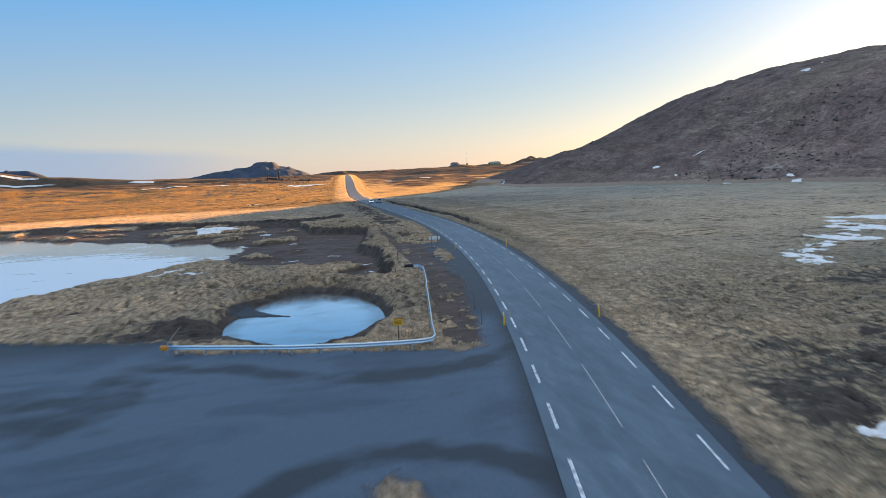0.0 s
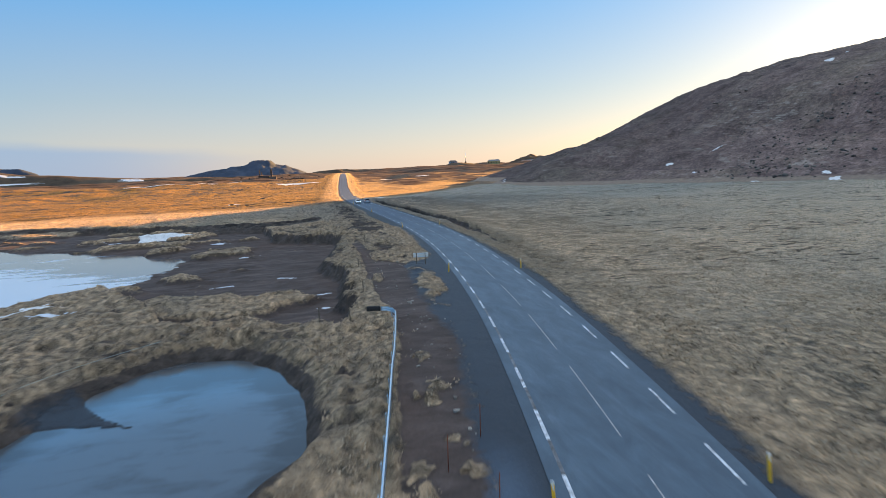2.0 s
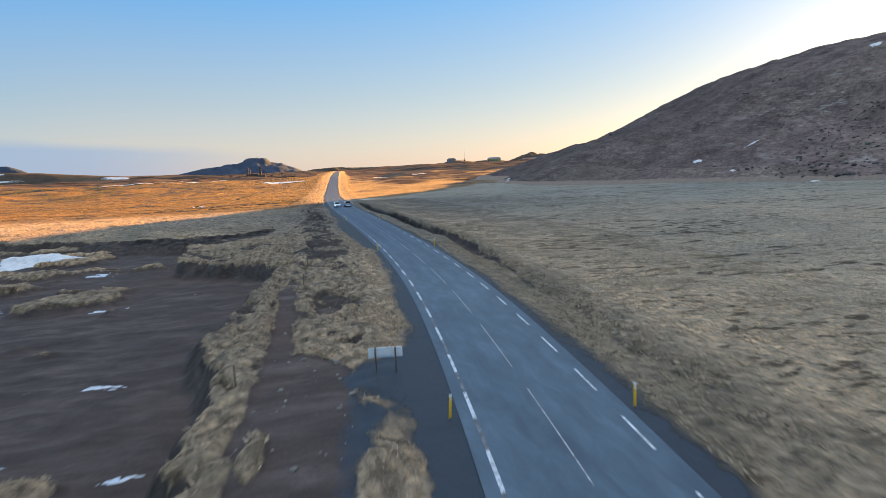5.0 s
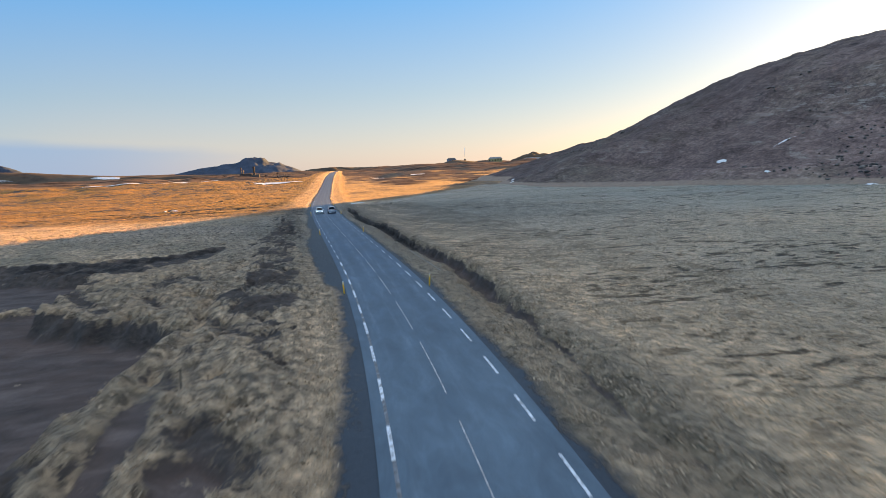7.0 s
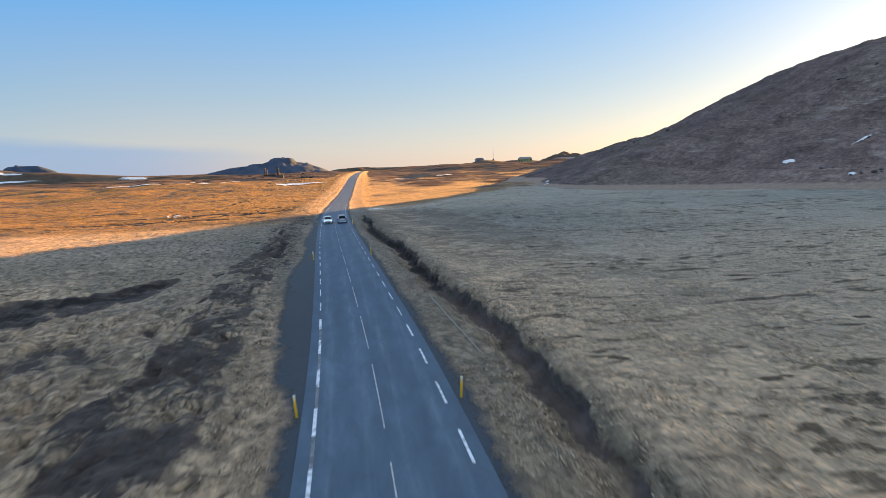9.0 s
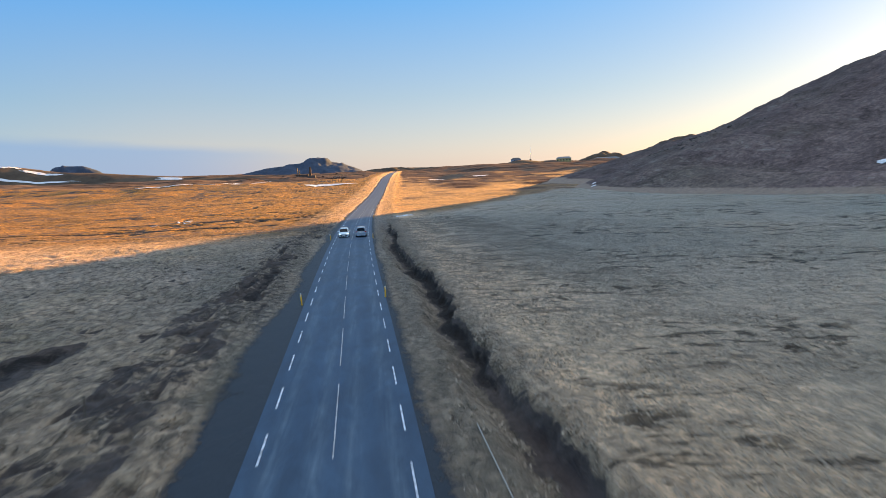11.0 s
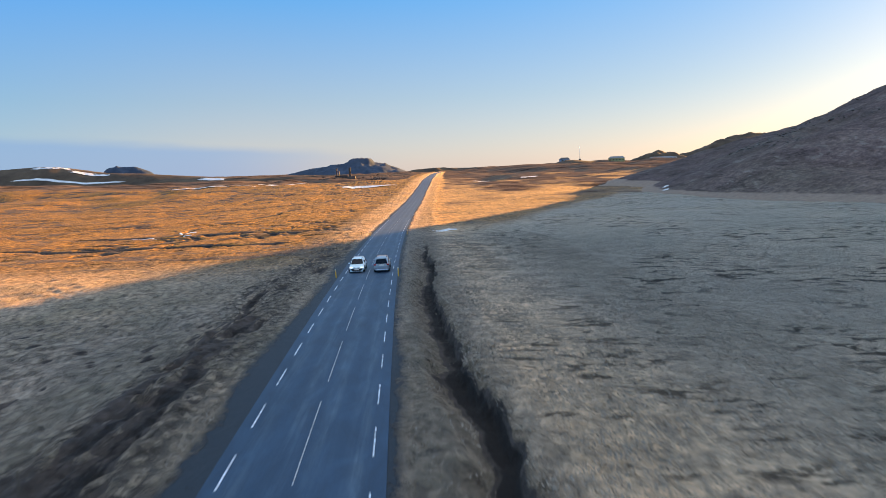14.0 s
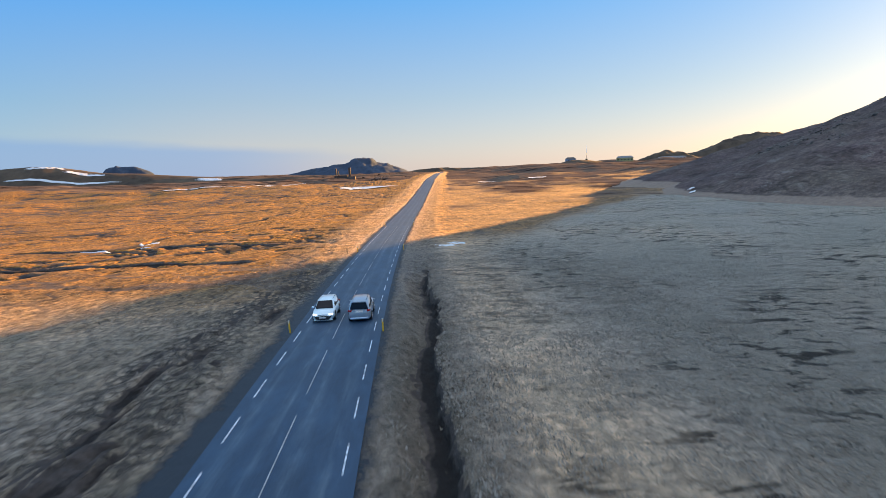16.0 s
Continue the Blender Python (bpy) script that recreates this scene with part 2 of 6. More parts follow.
    # near-black where the cover value is highest, as in the ditch core
    earth = mix(nt, grey(nt, math_node(nt, "ADD", attr(nt, "soil_and_shade"), math_node(nt, "MULTIPLY", rag, 0.8)), 0.99, 1.28), earth, (0.020, 0.016, 0.014))
    # smooth bare earth, faintly streaked and damp
    silt = noise_tex(nt, 0.55, 6, 0.62, (0.55, 1.3, 1.0), 0.5)
    crumbs = noise_tex(nt, 7.0, 4, 0.7)
    mud = ramp(nt, silt, [(0.28, (0.046, 0.035, 0.033)), (0.5, (0.082, 0.063, 0.058)), (0.72, (0.142, 0.112, 0.105))])
    mud = mix(nt, math_node(nt, "MULTIPLY", grey(nt, big, 0.50, 0.64), 0.6), mud, (0.100, 0.064, 0.052))
    mud = mix(nt, 0.45, mud, ramp(nt, crumbs, [(0.3, (0.6, 0.6, 0.6)), (0.7, (1.4, 1.4, 1.4))]), "MULTIPLY")
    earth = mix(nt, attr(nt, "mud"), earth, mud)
    # earth colour serves bare ground and the shade painted between hummocks
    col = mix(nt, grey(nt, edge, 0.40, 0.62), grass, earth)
    stones = noise_tex(nt, 9.0, 5, 0.75)
    wet = noise_tex(nt, 0.20, 5, 0.6, (0.5, 1.2, 1.0), 0.8)
    grit = mix(nt, grey(nt, wet, 0.50, 0.62), (0.072, 0.110, 0.166), (0.054, 0.084, 0.130))
    grit = mix(nt, grey(nt, math_node(nt, "ADD", attr(nt, "damp"), math_node(nt, "MULTIPLY", math_node(nt, "SUBTRACT", mid, 0.5), 0.6)), 0.25, 0.75), grit, (0.030, 0.044, 0.062))
    grit = mix(nt, attr(nt, "yard"), (0.022, 0.030, 0.041), grit)
    grit = mix(nt, 0.5, grit, ramp(nt, stones, [(0.3, (0.6, 0.6, 0.6)), (0.75, (1.4, 1.4, 1.4))]), "MULTIPLY")
    gedge = math_node(nt, "ADD", attr(nt, "gravel"), math_node(nt, "MULTIPLY", rag, 0.8))
    gfac = grey(nt, gedge, 0.32, 0.74)
    col = mix(nt, gfac, col, grit)
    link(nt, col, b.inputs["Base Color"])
    rr = nt.nodes.new("ShaderNodeMapRange")
    rr.inputs["To Min"].default_value, rr.inputs["To Max"].default_value = 0.92, 0.62
    link(nt, gfac, rr.inputs["Value"])
    link(nt, rr.outputs["Result"], b.inputs["Roughness"])
    link(nt, math_node(nt, "MULTIPLY", math_node(nt, "SUBTRACT", 1.0, heath), 0.3), b.inputs["Specular IOR Level"])
    h = math_node(nt, "ADD", math_node(nt, "MULTIPLY", clump, 0.8), math_node(nt, "MULTIPLY", fine, 0.3))
    h = math_node(nt, "SUBTRACT", h, math_node(nt, "MULTIPLY", math_node(nt, "MULTIPLY", tufts, attr(nt, "knoll")), 0.7))
    h = math_node(nt, "ADD", h, math_node(nt, "MULTIPLY", math_node(nt, "MULTIPLY", specks, attr(nt, "plain")), -0.4))
    flatten = math_node(nt, "MULTIPLY", h, math_node(nt, "SUBTRACT", 1.0, math_node(nt, "MULTIPLY", gfac, 0.85)))
    flatten = math_node(nt, "MULTIPLY", flatten, math_node(nt, "SUBTRACT", 1.0, math_node(nt, "MULTIPLY", attr(nt, "plain"), 0.7)))
    flatten = math_node(nt, "MULTIPLY", flatten, math_node(nt, "SUBTRACT", 1.0, math_node(nt, "MULTIPLY", attr(nt, "mud"), 0.8)))
    # fine upright haulms catch grazing light on the even field
    fuzz = math_node(nt, "ADD", math_node(nt, "MULTIPLY", attr(nt, "tame"), 0.60), 0.38)
    fuzz = math_node(nt, "MULTIPLY", math_node(nt, "MULTIPLY", fuzz, math_node(nt, "SUBTRACT", 1.0, heath)), math_node(nt, "SUBTRACT", 1.0, attr(nt, "plain")))
    bare = math_node(nt, "MAXIMUM", math_node(nt, "MAXIMUM", gfac, gaps), grey(nt, edge, 0.40, 0.62))
    link(nt, math_node(nt, "MULTIPLY", fuzz, math_node(nt, "SUBTRACT", 1.0, bare)), b.inputs["Sheen Weight"])
    b.inputs["Sheen Roughness"].default_value = 0.32
    b.inputs["Sheen Tint"].default_value = (1.0, 0.79, 0.60, 1)
    bump(nt, b, flatten, 0.9, 0.45)
    return m


def hill_material():
    m, nt, b = nodes_of("scree_slope")
    big, mid, fine = noise_tex(nt, 0.012, 6, 0.65), noise_tex(nt, 0.07, 8, 0.7), noise_tex(nt, 0.6, 8, 0.75)
    base = ramp(nt, mid, [(0.3, (0.068, 0.052, 0.051)), (0.5, (0.150, 0.112, 0.106)), (0.72, (0.235, 0.182, 0.168))])
    mossy = ramp(nt, mid, [(0.3, (0.094, 0.076, 0.064)), (0.7, (0.200, 0.164, 0.136))])
    col = mix(nt, grey(nt, big, 0.46, 0.60), base, mossy)
    col = mix(nt, 0.7, col, ramp(nt, fine, [(0.30, (0.22, 0.22, 0.23)), (0.50, (0.85, 0.85, 0.85)), (0.70, (1.9, 1.85, 1.8))]), "MULTIPLY")
    scree = noise_tex(nt, 0.35, 8, 0.78, (0.6, 0.25, 1.0), 0.4)
    patch = grey(nt, noise_tex(nt, 0.018, 4, 0.6), 0.48, 0.60)
    col = mix(nt, math_node(nt, "MULTIPLY", math_node(nt, "MULTIPLY", grey(nt, scree, 0.54, 0.62), patch), 0.85), col, (0.27, 0.245, 0.22))
    col = mix(nt, math_node(nt, "MULTIPLY", grey(nt, scree, 0.46, 0.38), 0.6), col, (0.028, 0.023, 0.024))
    straw = ramp(nt, fine, [(0.3, (0.200, 0.158, 0.128)), (0.7, (0.34, 0.268, 0.215))])
    # veiling haze painted in as a paler south slope; darker in the north
    place = nt.nodes.new("ShaderNodeSeparateXYZ")
    where = nt.nodes.new("ShaderNodeNewGeometry")
    link(nt, where.outputs["Position"], place.inputs[0])
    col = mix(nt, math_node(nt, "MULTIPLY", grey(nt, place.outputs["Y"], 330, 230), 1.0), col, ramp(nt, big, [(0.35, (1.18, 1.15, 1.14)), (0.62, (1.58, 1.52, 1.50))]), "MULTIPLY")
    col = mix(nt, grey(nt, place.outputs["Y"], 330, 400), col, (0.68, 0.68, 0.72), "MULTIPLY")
    foot = math_node(nt, "ADD", attr(nt, "foot"), math_node(nt, "MULTIPLY", math_node(nt, "SUBTRACT", mid, 0.5), 0.9))
    col = mix(nt, grey(nt, foot, 0.4, 0.6), col, straw)
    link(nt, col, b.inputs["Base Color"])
    b.inputs["Roughness"].default_value = 0.95
    b.inputs["Specular IOR Level"].default_value = 0.2
    bump(nt, b, math_node(nt, "ADD", mid, math_node(nt, "MULTIPLY", fine, 0.4)), 0.6, 2.0)
    return m


def far_material(name, lo, hi, scale):
    m, nt, b = nodes_of(name)
    n = noise_tex(nt, scale, 7, 0.65)
    link(nt, ramp(nt, n, [(0.3, lo), (0.7, hi)]), b.inputs["Base Color"])
    b.inputs["Roughness"].default_value = 0.95
    b.inputs["Specular IOR Level"].default_value = 0.1
    return m


def asphalt_material():
    m, nt, b = nodes_of("worn_asphalt")
    big, mid, fine = noise_tex(nt, 0.25, 5, 0.6, (1.6, 0.35, 1)), noise_tex(nt, 1.6, 5, 0.6, (1.5, 0.25, 1)), noise_tex(nt, 55, 3, 0.7)
    col = ramp(nt, big, [(0.3, (0.017, 0.044, 0.088)), (0.7, (0.026, 0.062, 0.120))])
    place = nt.nodes.new("ShaderNodeSeparateXYZ")
    where = nt.nodes.new("ShaderNodeNewGeometry")
    link(nt, where.outputs["Position"], place.inputs[0])
    col = mix(nt, grey(nt, place.outputs["Y"], 150, 105), col, ramp(nt, big, [(0.3, (0.056, 0.094, 0.138)), (0.7, (0.083, 0.131, 0.184))]))   # paler towards the south
    tr = attr(nt, "track")
    streak = noise_tex(nt, 2.6, 4, 0.6, (1.0, 0.03, 1.0))
    col = mix(nt, math_node(nt, "MULTIPLY", math_node(nt, "MULTIPLY", tr, grey(nt, mid, 0.30, 0.70)), grey(nt, streak, 0.35, 0.62)), col, (0.100, 0.150, 0.205))
    patchy = noise_tex(nt, 0.9, 6, 0.68, (1.0, 0.35, 1.0), 0.6)
    col = mix(nt, 0.75, col, ramp(nt, patchy, [(0.32, (0.68, 0.70, 0.72)), (0.5, (0.98, 0.98, 0.98)), (0.70, (1.42, 1.40, 1.36))]), "MULTIPLY")
    col = mix(nt, 0.5, col, ramp(nt, fine, [(0.3, (0.55, 0.55, 0.55)), (0.7, (1.45, 1.45, 1.45))]), "MULTIPLY")
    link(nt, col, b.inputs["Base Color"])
    b.inputs["Roughness"].default_value = 0.56
    b.inputs["Specular IOR Level"].default_value = 0.42
    bump(nt, b, fine, 0.35, 0.01)
    return m


def paint_material(name, lo, hi, colour=(0.75, 0.76, 0.78)):
    """Worn road paint: the asphalt shows through where it is rubbed off."""
    m, nt, b = nodes_of(name)
    n = noise_tex(nt, 3.5, 7, 0.75)
    link(nt, mix(nt, grey(nt, n, lo, hi), (0.08, 0.082, 0.086), colour), b.inputs["Base Color"])
    b.inputs["Roughness"].default_value = 0.6
    return m


def ice_material(name, white, dark, scale, lo=0.42, hi=0.58, coat=1.0):
    m, nt, b = nodes_of(name)
    n = noise_tex(nt, scale, 8, 0.68, (0.6, 1.5, 1), 0.4)
    f = math_node(nt, "ADD", n, math_node(nt, "MULTIPLY", math_node(nt, "SUBTRACT", attr(nt, "thaw"), 0.5), 0.5))
    k = grey(nt, f, lo, hi)
    link(nt, mix(nt, k, white, dark), b.inputs["Base Color"])
    rr = nt.nodes.new("ShaderNodeMapRange")
    rr.inputs["To Min"].default_value, rr.inputs["To Max"].default_value = 0.34, 0.12
    link(nt, k, rr.inputs["Value"])
    link(nt, rr.outputs["Result"], b.inputs["Roughness"])
    b.inputs["Specular IOR Level"].default_value = 0.9
    b.inputs["Coat Weight"].default_value, b.inputs["Coat Roughness"].default_value, b.inputs["Coat IOR"].default_value = coat, 0.05, 1.9
    bump(nt, b, noise_tex(nt, 3.0, 5, 0.6), 0.10, 0.015)
    return m


def pond_material():
    """Smooth ice under a film of melt water: the lower the glance, the more it mirrors."""
    m, nt, b = nodes_of("pond_ice")
    n = noise_tex(nt, 0.42, 8, 0.68, (0.6, 1.5, 1), 0.4)
    f = math_node(nt, "ADD", n, math_node(nt, "MULTIPLY", math_node(nt, "SUBTRACT", attr(nt, "thaw"), 0.5), 0.5))
    k = grey(nt, f, 0.40, 0.60)
    link(nt, mix(nt, k, (0.066, 0.100, 0.140), (0.020, 0.032, 0.046)), b.inputs["Base Color"])
    b.inputs["Roughness"].default_value = 0.45
    shine = nt.nodes.new("ShaderNodeBsdfGlossy")
    shine.inputs["Color"].default_value = (0.94, 0.96, 0.98, 1)
    link(nt, math_node(nt, "ADD", math_node(nt, "MULTIPLY", k, 0.10), 0.05), shine.inputs["Roughness"])
    lw = nt.nodes.new("ShaderNodeLayerWeight")
    lw.inputs["Blend"].default_value = 0.5
    curve = ramp(nt, lw.outputs["Facing"], [(0.50, (0.03, 0.03, 0.03)), (0.62, (0.12, 0.12, 0.12)), (0.71, (0.52, 0.52, 0.52)), (0.79, (0.97, 0.97, 0.97))])
    both_ways = nt.nodes.new("ShaderNodeMixShader")
    link(nt, math_node(nt, "MULTIPLY", curve, math_node(nt, "SUBTRACT", 1.0, math_node(nt, "MULTIPLY", k, 0.35))), both_ways.inputs[0])
    link(nt, b.outputs[0], both_ways.inputs[1])
    link(nt, shine.outputs[0], both_ways.inputs[2])
    link(nt, both_ways.outputs[0], nt.nodes["Material Output"].inputs["Surface"])
    ripple = nt.nodes.new("ShaderNodeBump")
    ripple.inputs["Strength"].default_value, ripple.inputs["Distance"].default_value = 0.05, 0.01
    link(nt, noise_tex(nt, 2.0, 5, 0.6), ripple.inputs["Height"])
    link(nt, ripple.outputs["Normal"], shine.inputs["Normal"])
    return m


def snow_material():
    m, nt, b = nodes_of("old_snow")
    n = noise_tex(nt, 1.2, 6, 0.65)
    link(nt, ramp(nt, n, [(0.3, (0.55, 0.57, 0.60)), (0.6, (0.82, 0.84, 0.87))]), b.inputs["Base Color"])
    b.inputs["Roughness"].default_value = 0.7
    bump(nt, b, n, 0.4, 0.08)
    return m


def blade_material():
    m, nt, b = nodes_of("dry_grass_blades")
    g = nt.nodes.new("ShaderNodeNewGeometry")
    col = ramp(nt, g.outputs["Random Per Island"], [(0.0, (0.27, 0.205, 0.142)), (0.4, (0.42, 0.322, 0.226)), (0.75, (0.59, 0.460, 0.33)), (1.0, (0.28, 0.228, 0.158))])
    col = mix(nt, 0.3, col, ramp(nt, noise_tex(nt, 0.35, 6, 0.65), [(0.25, (0.55, 0.5, 0.45)), (0.75, (1.4, 1.4, 1.4))]), "MULTIPLY")
    place = nt.nodes.new("ShaderNodeSeparateXYZ")
    link(nt, g.outputs["Position"], place.inputs[0])
    col = mix(nt, math_node(nt, "MULTIPLY", grey(nt, place.outputs["Y"], 100, 190), 0.8), col, ramp(nt, g.outputs["Random Per Island"], [(0.0, (0.185, 0.168, 0.148)), (1.0, (0.36, 0.328, 0.290))]))
    link(nt, col, b.inputs["Base Color"])
    b.inputs["Roughness"].default_value = 0.85
    b.inputs["Specular IOR Level"].default_value = 0.2
    return m


GROUND, HILL, ASPHALT = ground_material(), hill_material(), asphalt_material()
PAINT, FADED = paint_material("road_paint", 0.36, 0.54, (0.70, 0.77, 0.86)), paint_material("rubbed_road_paint", 0.42, 0.72, (0.30, 0.34, 0.40))
SNOW, BLADES = snow_material(), blade_material()
POND_ICE = pond_material()
LAKE_ICE = ice_material("lake_ice", (0.64, 0.72, 0.84), (0.13, 0.125, 0.14), 0.14, 0.48, 0.58, 0.25)
# blue haze of distance is put into the rock colour
ROCK_FAR = far_material("far_rock", (0.040, 0.055, 0.085), (0.075, 0.098, 0.145), 0.02)
HEATH_FAR = far_material("far_heath", (0.05, 0.039, 0.033), (0.15, 0.113, 0.08), 0.03)
STEEL = plain("galvanised_steel", (0.58, 0.72, 0.84), 0.32, 0.85)
BLACK = plain("black_rubber", (0.02, 0.02, 0.022), 0.7)
YELLOW = plain("yellow_plastic", (0.92, 0.50, 0.03), 0.5)
WHITE = plain("white_reflector", (0.8, 0.8, 0.78), 0.4)
ORANGE = plain("orange_reflector", (0.75, 0.27, 0.02), 0.45)
WOOD = plain("weathered_wood", (0.12, 0.095, 0.07), 0.9, 0, 0.35, 20)


# ---------------------------------------------------------------- helpers for meshes
def smooth(a, b, x):
    t = np.clip((np.asarray(x, float) - a) / (b - a), 0, 1)
    return t * t * (3 - 2 * t)


def vnoise(x, y, seed=0):
    x, y = np.asarray(x, float), np.asarray(y, float)
    xi, yi = np.floor(x).astype(np.int64), np.floor(y).astype(np.int64)
    fx, fy = x - xi, y - yi
    fx, fy = fx * fx * fx * (fx * (fx * 6 - 15) + 10), fy * fy * fy * (fy * (fy * 6 - 15) + 10)

    def rnd(i, j):
        h = (i * 374761393 + j * 668265263 + seed * 974634777) & 0xFFFFFFFF
        h = ((h ^ (h >> 13)) * 1274126177) & 0xFFFFFFFF
        return ((h ^ (h >> 16)) & 0xFFFF) / 65535.0

    a, b, c, d = rnd(xi, yi), rnd(xi + 1, yi), rnd(xi, yi + 1), rnd(xi + 1, yi + 1)
    return (a * (1 - fx) + b * fx) * (1 - fy) + (c * (1 - fx) + d * fx) * fy


def fbm(x, y, octaves=4, seed=0, gain=0.5):
    """Noise about 0, within about -0.5 to 0.5."""
    s, amp, tot = 0.0, 1.0, 0.0
    for k in range(octaves):
        s = s + amp * (vnoise(x * 2 ** k + 17.3 * k, y * 2 ** k - 9.1 * k, seed + k) - 0.5)
        tot += amp
        amp *= gain
    return s / tot * 1.6


def np_mesh(name, verts, faces, material, attrs=None, shade=True):
    """A mesh object from arrays: verts (n, 3), faces (m, 3 or 4)."""
    me = bpy.data.meshes.new(name)
    k = faces.shape[1]
    me.vertices.add(len(verts))
    me.vertices.foreach_set("co", np.ascontiguousarray(verts, np.float32).ravel())
    me.loops.add(faces.size)
    me.loops.foreach_set("vertex_index", np.ascontiguousarray(faces, np.int32).ravel())
    me.polygons.add(len(faces))
    me.polygons.foreach_set("loop_start", np.arange(0, faces.size, k, dtype=np.int32))
    me.polygons.foreach_set("loop_total", np.full(len(faces), k, np.int32))
    me.polygons.foreach_set("use_smooth", np.full(len(faces), shade))
    me.update(calc_edges=True)
    for key, v in (attrs or {}).items():
        me.attributes.new(key, "FLOAT", "POINT").data.foreach_set("value", np.ascontiguousarray(v, np.float32).ravel())
    me.materials.append(material)
    return new(name, me)


def grid_faces(nx, ny):
    i = np.arange(nx - 1)[None, :] + np.arange(ny - 1)[:, None] * nx
    return np.stack([i, i + 1, i + nx + 1, i + nx], -1).reshape(-1, 4)


def part(name, bm, material, parent=None, label="", flat=False):
    """Links a bmesh as one mesh object, under a thing or a part if one is given."""
    me = bpy.data.meshes.new(name)
    bm.normal_update()
    bm.to_mesh(me)
    bm.free()
    me.polygons.foreach_set("use_smooth", np.full(len(me.polygons), not flat))
    me.materials.append(material)
    ob = new(name, me)
    if parent:
        ob.parent = parent
    return tagged(ob, label=label)


def box(bm, centre, size, turn=0.0, bevel=0.0):
    m = Matrix.Translation(centre) @ Matrix.Rotation(turn, 4, "Z") @ Matrix.Diagonal((*size, 1))
    vs = bmesh.ops.create_cube(bm, size=1, matrix=m)["verts"]
    if bevel:
        bmesh.ops.bevel(bm, geom=list({e for v in vs for e in v.link_edges}), offset=bevel, segments=2, affect="EDGES", profile=0.5)
    return bm


def rod(bm, a, b, r, r2=None, sides=10):
    a, b = Vector(a), Vector(b)
    m = Matrix.Translation((a + b) / 2) @ (b - a).to_track_quat("Z", "Y").to_matrix().to_4x4()
    bmesh.ops.create_cone(bm, cap_ends=True, segments=sides, radius1=r, radius2=r if r2 is None else r2, depth=(b - a).length, matrix=m)
    return bm


def strip(bm, left, right):
    """A band of quads between two lines of points."""
    a, b = [bm.verts.new(p) for p in left], [bm.verts.new(p) for p in right]
    for i in range(len(a) - 1):
        bm.faces.new((a[i], b[i], b[i + 1], a[i + 1]))
    return bm


def empty(name, m=None):
    ob = new(name)
    if m is not None:
        ob.matrix_world = m
    return ob


# ---------------------------------------------------------------- lie of the land
ROAD_Y = [-80, -20, 18, 26, 36, 44, 57, 64, 72, 84, 97, 108, 120, 135, 156, 165, 180, 203, 231, 256, 280, 345, 483, 625, 800, 1400]
ROAD_X = [-20, 1.5, 11.3, 13.3, 15.65, 17.25, 19.62, 20.65, 21.66, 22.96, 24.0, 24.5, 24.63, 24.46, 23.7, 23.35, 22.75, 21.97, 21.3, 21.1, 21.1, 22.2, 27.0, 33.7, 42, 72]
PROFILE_Y = [-80, 0, 40, 80, 130, 180, 220, 260, 300, 345, 410, 483, 560, 625, 700, 900, 1200]
PROFILE_Z = [-0.7, -0.8, -0.95, -1.1, -1.2, -1.4, -1.9, -2.6, -3.4, -4.2, -4.4, -3.5, -1.0, 1.7, 2.6, 4.5, 4.0]


def soft_table(xs, ys, width, lo, hi, step=1.0):
    t = np.arange(lo - 60, hi + 60 + step, step)
    v = np.interp(t, xs, ys)
    v[t > xs[-1]] = ys[-1]
    k = np.exp(-0.5 * (np.arange(-3 * width, 3 * width + step, step) / width) ** 2)
    pad = len(k) // 2
    ext = np.concatenate([v[0] + (v[1] - v[0]) * np.arange(-pad, 0), v, v[-1] + (v[-1] - v[-2]) * np.arange(1, pad + 1)])
    return t, np.convolve(ext, k / k.sum(), "valid")


ROAD_T, ROAD_V = soft_table(ROAD_Y, ROAD_X, 6.0, -60, 1300)
PROF_T, PROF_V = soft_table(PROFILE_Y, PROFILE_Z, 14.0, -60, 1300)


def road_x(y):
    return np.interp(y, ROAD_T, ROAD_V)


def road_z(y):
    return np.interp(y, PROF_T, PROF_V)


def base_z(x, y):
    z = road_z(y)
    z = z + 12 * smooth(150, 800, -x) * smooth(300, 900, y)
    z = z + 5 * smooth(60, 300, x) * smooth(550, 900, y)
    return z


def pit_mask(x, y):
    """The dug-out basin beside the road: 1 inside."""
    wob = 1.5 * fbm(x / 5, y / 5, 3, 5) + 0.7 * fbm(x / 1.5, y / 1.5, 2, 6)
    xr = np.interp(y, [60, 63, 65, 67.4, 69, 71, 72.5, 76, 78.3, 84, 87, 91, 100, 106, 108.3, 111.5, 122], [5, 6.4, 7.1, 7.2, 8.3, 8.2, 7.4, 9.0, 8.4, 8.8, 8.6, 7.2, 7.3, 7.9, 9.3, 9.6, 9.6])
    yt = np.interp(x, [-140, -52, -39, -34, -28, -20, -10.6, -5.5, -3.2, -2.4, 0, 3.3, 7.7, 9.7], [182, 176, 167, 163, 164, 156, 151.5, 148, 138, 129, 126.8, 124.3, 121.4, 118.5])
    yb = np.interp(x, [-120, -60, -40, -32, -26, -17, -10, -6, -2, 3, 6, 9], [44, 50, 64, 74, 83, 88, 77, 69, 66.5, 65.5, 64.5, 63])
    d = np.minimum(np.minimum(xr - x, (yt - y) * 0.7), (y - yb) * 0.8) + wob
    return smooth(-0.6, 1.6, d) * smooth(150, 110, -x)


